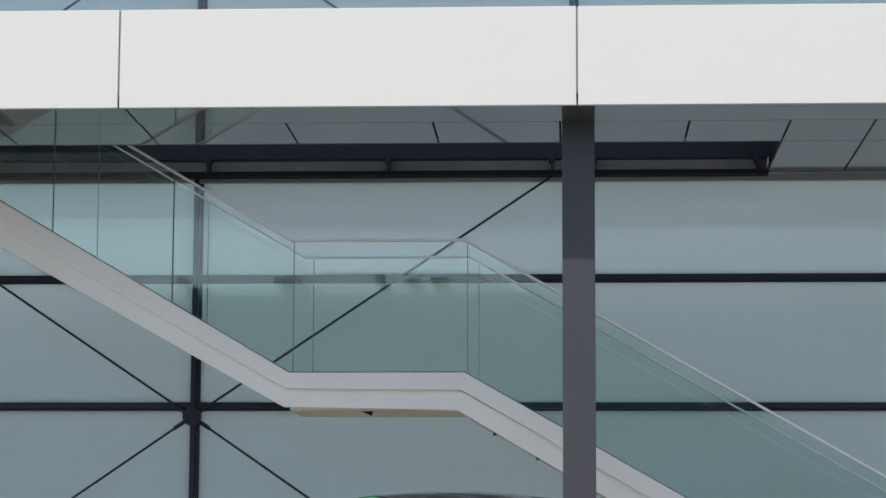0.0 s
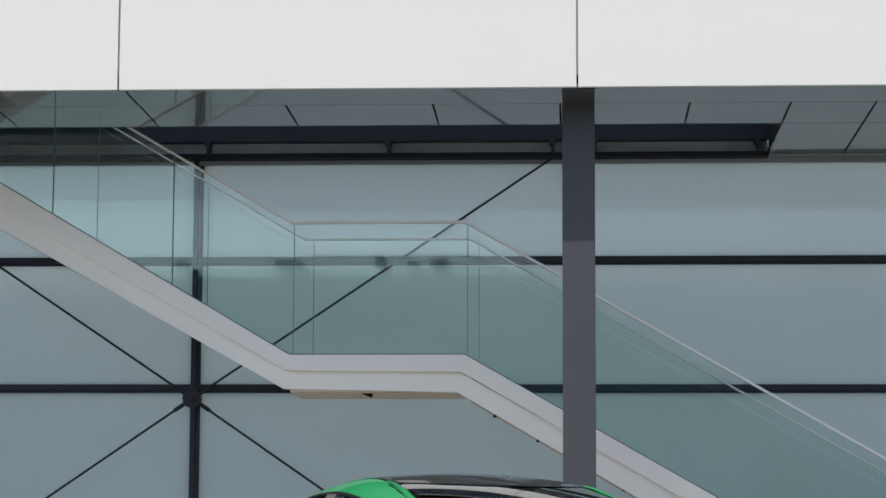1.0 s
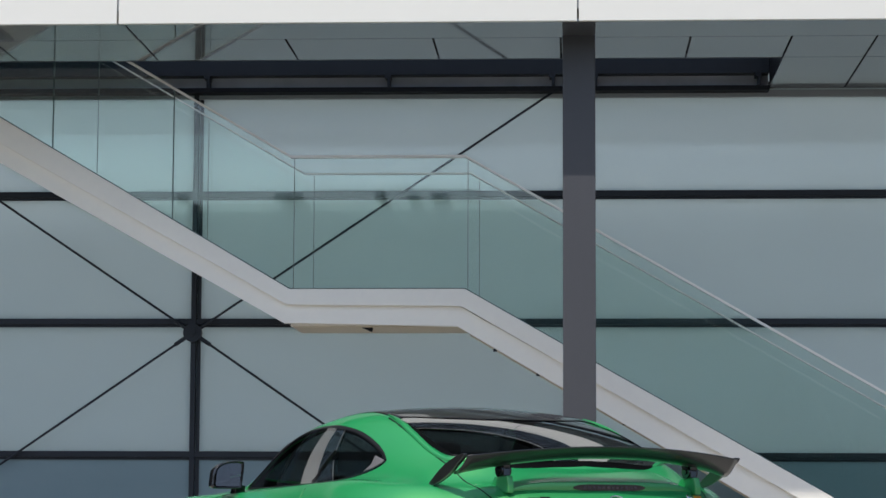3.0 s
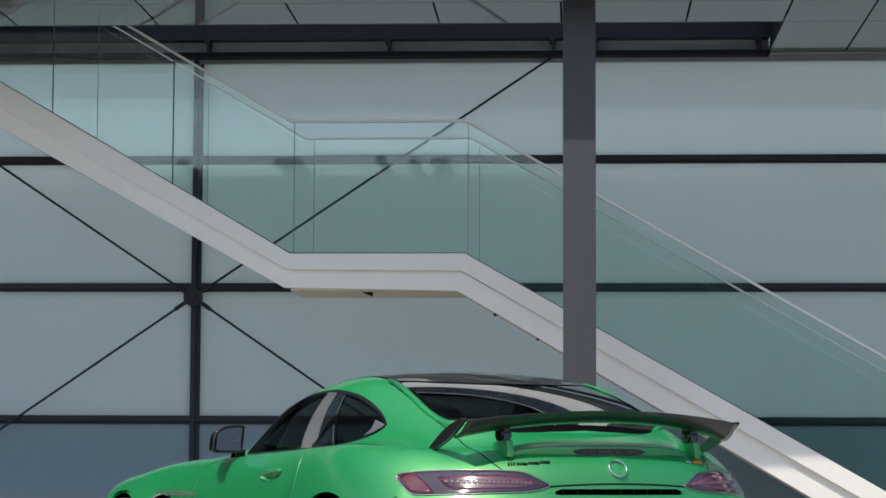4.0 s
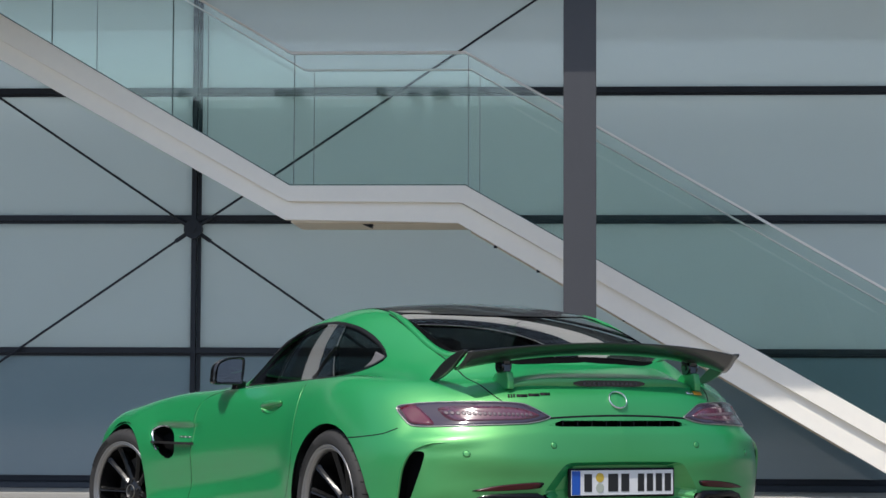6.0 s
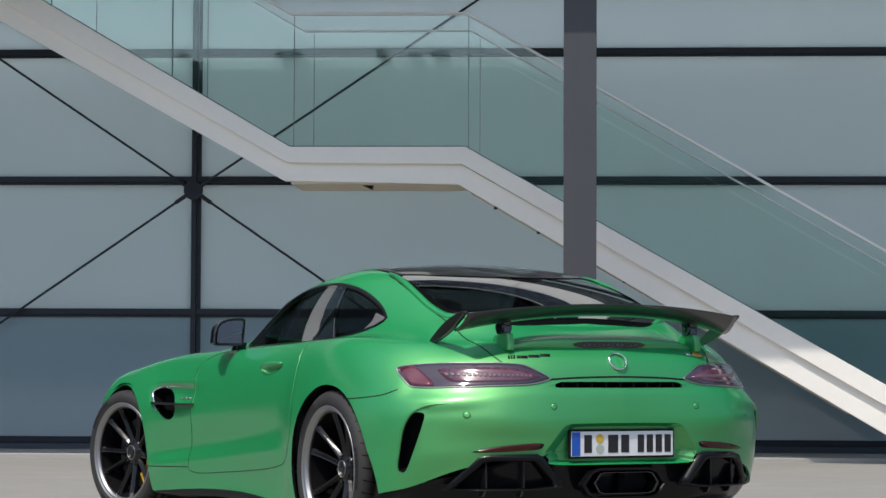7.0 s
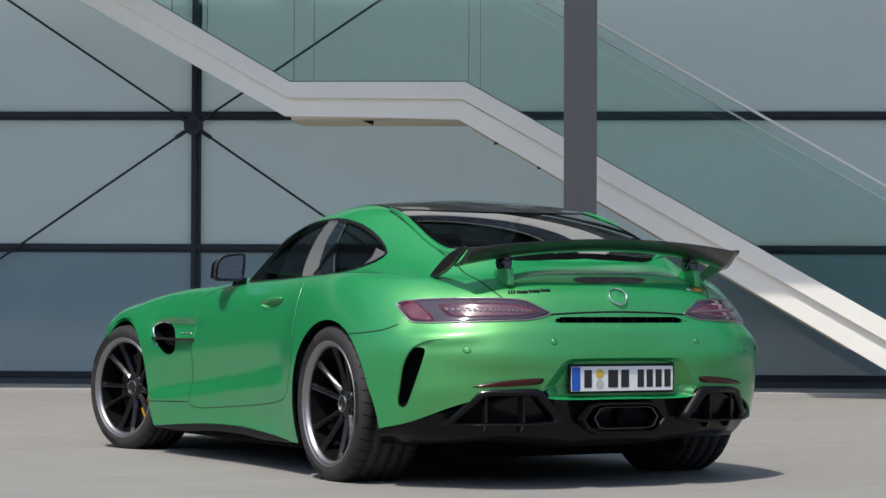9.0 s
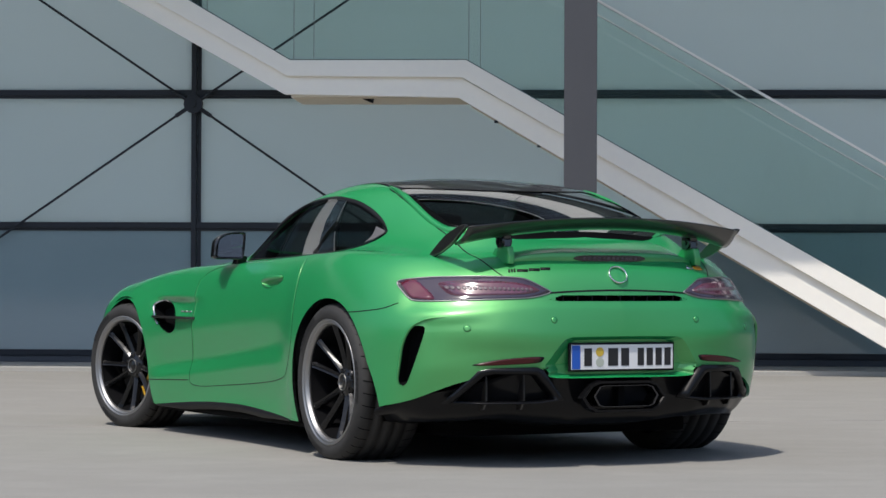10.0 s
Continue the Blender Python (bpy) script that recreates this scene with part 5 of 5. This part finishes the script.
# side skirts
for s in (1, -1):
    bm = bmesh.new()
    rows = []
    for k in range(25):
        x = 2.16 - 1.70 * k / 24
        f = k / 24
        top = 0.152 + 0.046 * math.sin(min(1.0, f / 0.55) * math.pi / 2) if f < 0.62 else 0.198 - 0.038 * ((f - 0.62) / 0.38) ** 1.4
        y1 = abs(onto("left", x, max(top - 0.01, 0.165))[0].y) + 0.002
        e = min(1, f / 0.2, (1 - f) / 0.2)
        low = top - 0.006 - 0.028 * e
        rows.append([bm.verts.new((x, s * y, z)) for y, z in ((y1 - 0.02, top + 0.01), (y1 + 0.004, top), (y1 + 0.008 * e, top - 0.4 * (top - low)), (y1 + 0.003 * e, low), (y1 - 0.10, low - 0.008))])
    for a, b in zip(rows, rows[1:]):
        for j in range(4):
            bm.faces.new((a[j], b[j], b[j + 1], a[j + 1]))
    bmesh.ops.recalc_face_normals(bm, faces=bm.faces[:])
    part("side_skirt", bm, BLACK_PLASTIC, car, "black side skirt", smooth=True)

# ---- fender vents, handles, mirrors ----
VENT = closed([(2.235, .668), (2.150, .694), (2.050, .684), (1.960, .640), (1.900, .585), (1.925, .540), (2.000, .530), (2.080, .555), (2.170, .610)], 4)
for side, s in (("left", 1), ("right", -1)):
    cut(side, VENT, lambda c: c.y * s > 0.6)
    v = recess("fender_vent", side, VENT, 0.06, VOID, car, 0.85, label="black fender vent with carbon fin")
    ribbon("vent_edge", side, [(2.06, .690), (2.150, .698), (2.225, .678), (2.225, .650), (2.185, .610), (2.12, .570)], 0.009, CHROME, v, 0.006)
    bm = bmesh.new()
    h, n = onto(side, 2.0, 0.612)
    o = [(2.265, h.y - s * 0.01), (2.20, h.y + s * 0.022), (2.0, h.y + s * 0.036), (1.80, h.y + s * 0.034), (1.70, h.y + s * 0.022), (1.655, h.y + s * 0.004), (1.70, h.y - s * 0.03), (2.20, h.y - s * 0.03)]
    a = [bm.verts.new((x, y, 0.606)) for x, y in o]
    b = [bm.verts.new((x, y, 0.618)) for x, y in o]
    bm.faces.new(a), bm.faces.new(b[::-1])
    for i in range(8):
        bm.faces.new((a[i], a[(i + 1) % 8], b[(i + 1) % 8], b[i]))
    bmesh.ops.recalc_face_normals(bm, faces=bm.faces[:])
    part("fin", bm, CARBON, v)
    for x0, x1 in ((1.885, 1.865), (1.855, 1.80), (1.79, 1.735)):
        patch("name_bar", side, sharp([(x0, .639), (x0, .646), (x1, .646), (x1, .639)], 2), STEEL, car, 0.002, 0.003, 2)
    grip = new("door_handle")
    grip.parent, grip["label"] = car, "green bar door handle over a recess"
    bowl = closed([(.85, .795), (.80, .818), (.70, .828), (.62, .826), (.60, .812), (.66, .782), (.76, .768), (.82, .772)], 4)
    cut(side, bowl, lambda c: c.y * s > 0.6)
    recess("bowl", side, bowl, 0.03, PAINT, grip, 0.75, smooth=True)
    bm = bmesh.new()
    rows = []
    for k in range(17):
        q = k / 16
        hh, nn = onto(side, 0.840 - 0.245 * q, 0.798 + 0.020 * q)
        c = hh + nn * (0.002 + 0.022 * math.sin(math.pi * min(1, 0.12 + 0.76 * q)))
        r = 0.0125 * max(0.05, math.sin(math.pi * (0.03 + 0.94 * q))) ** 0.35
        rows.append([bm.verts.new(c + nn * (0.8 * r * math.cos(t)) + Vector((0, 0, r * math.sin(t)))) for t in (i * math.tau / 12 for i in range(12))])
    for a, b in zip(rows, rows[1:]):
        for i in range(12):
            bm.faces.new((a[i], a[(i + 1) % 12], b[(i + 1) % 12], b[i]))
    bm.faces.new(rows[0]), bm.faces.new(rows[-1])
    bmesh.ops.recalc_face_normals(bm, faces=bm.faces[:])
    part("bar", bm, PAINT, grip, smooth=True)

    door_mirror = new("door_mirror")
    door_mirror.parent, door_mirror["label"] = car, "gloss black door mirror on a short foot"
    MC = (0.909, 0.976)
    shape = closed([(-.083, .052), (-.075, .064), (-.045, .066), (.01, .060), (.055, .042), (.074, .015), (.080, -.030), (.082, -.058), (.066, -.066), (-.01, -.066), (-.060, -.066), (-.070, -.058), (-.078, -.010)], 4)
    bm = bmesh.new()
    loops = []
    for x, k in ((1.285, 0.93), (1.275, 1.0), (1.30, 1.05), (1.35, 0.98), (1.40, 0.72), (1.425, 0.35)):
        loops.append([bm.verts.new((x - 0.10 * (p[0] * k), s * (MC[0] + p[0] * k), MC[1] + p[1] * k)) for p in shape])
    n = len(shape)
    for a, b in zip(loops, loops[1:]):
        for i in range(n):
            bm.faces.new((a[i], a[(i + 1) % n], b[(i + 1) % n], b[i]))
    bm.faces.new(loops[0]), bm.faces.new(loops[-1])
    bmesh.ops.recalc_face_normals(bm, faces=bm.faces[:])
    part("shell", bm, BLACK_GLOSS, door_mirror, smooth=True)
    bm = bmesh.new()
    bm.faces.new([bm.verts.new((1.283 - 0.10 * p[0] * 0.86, s * (MC[0] + p[0] * 0.86), MC[1] + p[1] * 0.86)) for p in shape])
    part("mirror_glass", bm, mat("mirror", (0.42, 0.45, 0.46), 0.02, 1.0), door_mirror)
    bm = bmesh.new()
    slab_mesh(bm, [(1.33, .925), (1.39, .925), (1.42, .882), (1.35, .878)], s * 0.82 - 0.025, s * 0.82 + 0.025, 0.006)
    part("foot", bm, BLACK_GLOSS, door_mirror)

# headlights, grille (the nose looks away from the yard)
for s in (1, -1):
    patch("headlight", "top", closed([(3.20, s * .60), (3.10, s * .76), (2.95, s * .80), (3.02, s * .68)], 4), LED, car, 0.003, 0.005, 3)


# ---- the doors come away from the skin along their gaps ----
def take(faces, snap):
    """Moves the given faces of the skin into a mesh of their own; snap draws the shared edge onto the gap."""
    chosen = set(faces)
    edge = {v for f in chosen for v in f.verts if any(g not in chosen for g in v.link_faces)}
    for v in edge:
        snap(v)
    out = bmesh.new()
    made = {}
    for f in chosen:
        vs = []
        for v in f.verts:
            if v not in made:
                made[v] = out.verts.new(v.co)
            vs.append(made[v])
        out.faces.new(vs)
    bmesh.ops.delete(hull, geom=list(chosen), context="FACES")
    return out


def skin_part(name, bm, label, thick=0.014):
    """A sheet of bodywork with a rim and an inner face, shaded by the uncut skin's normals."""
    bm.normal_update()
    outer = list(bm.verts)
    normals = [skin_normal(v.co) for v in outer]
    inner = {v: bm.verts.new(v.co - n * thick) for v, n in zip(outer, normals)}
    faces = list(bm.faces)
    for e in list(bm.edges):
        if len(e.link_faces) == 1:
            a, b = e.verts
            quad = [bm.verts.new(a.co), bm.verts.new(b.co), bm.verts.new(inner[b].co), bm.verts.new(inner[a].co)]
            rim = bm.faces.new(quad)
            if any(abs(math.hypot(a.co.x - x, a.co.z - z) - r) < 0.012 for x, z, r in ARCHES):
                rim.material_index = 1
    for f in faces:
        bm.faces.new([inner[v] for v in reversed(f.verts)]).material_index = 1
    known = dict(zip(outer, normals))
    given = [known.get(v, Vector()) for v in bm.verts]
    ob = part(name, bm, PAINT, car, label, smooth=True)
    ob.data.materials.append(VOID)
    ob.data.normals_split_custom_set_from_vertices([tuple(n) for n in given])
    return ob


DOOR_EDGE = spline([Vector(p) for p in DOOR], 8) + [Vector(p) for p in ((.70, .950), (1.10, .940))]
for side, s in (("left", 1), ("right", -1)):
    def snap_door(v):
        q = flat(side, v.co)
        best = None
        n = len(DOOR_EDGE) - 2
        for i in range(n - 1):
            a, b = DOOR_EDGE[i], DOOR_EDGE[i + 1]
            ab = b - a
            t = max(0, min(1, (q - a).dot(ab) / max(ab.length_squared, 1e-9)))
            p = a + ab * t
            if best is None or (p - q).length < best[0]:
                best = ((p - q).length, p)
        if best[0] < 0.05:
            v.co = onto(side, best[1][0], best[1][1])[0]
    chosen = []
    for f in hull.faces:
        c = f.calc_center_median()
        if c.y * s > 0.5 and 0.38 < c.x < 1.75 and 0.26 < c.z < 0.96 and inside(flat(side, c), DOOR_EDGE):
            chosen.append(f)
    skin_part("door", take(chosen, snap_door), "green car door")


skin_part("body", hull, "satin metallic green bodywork")
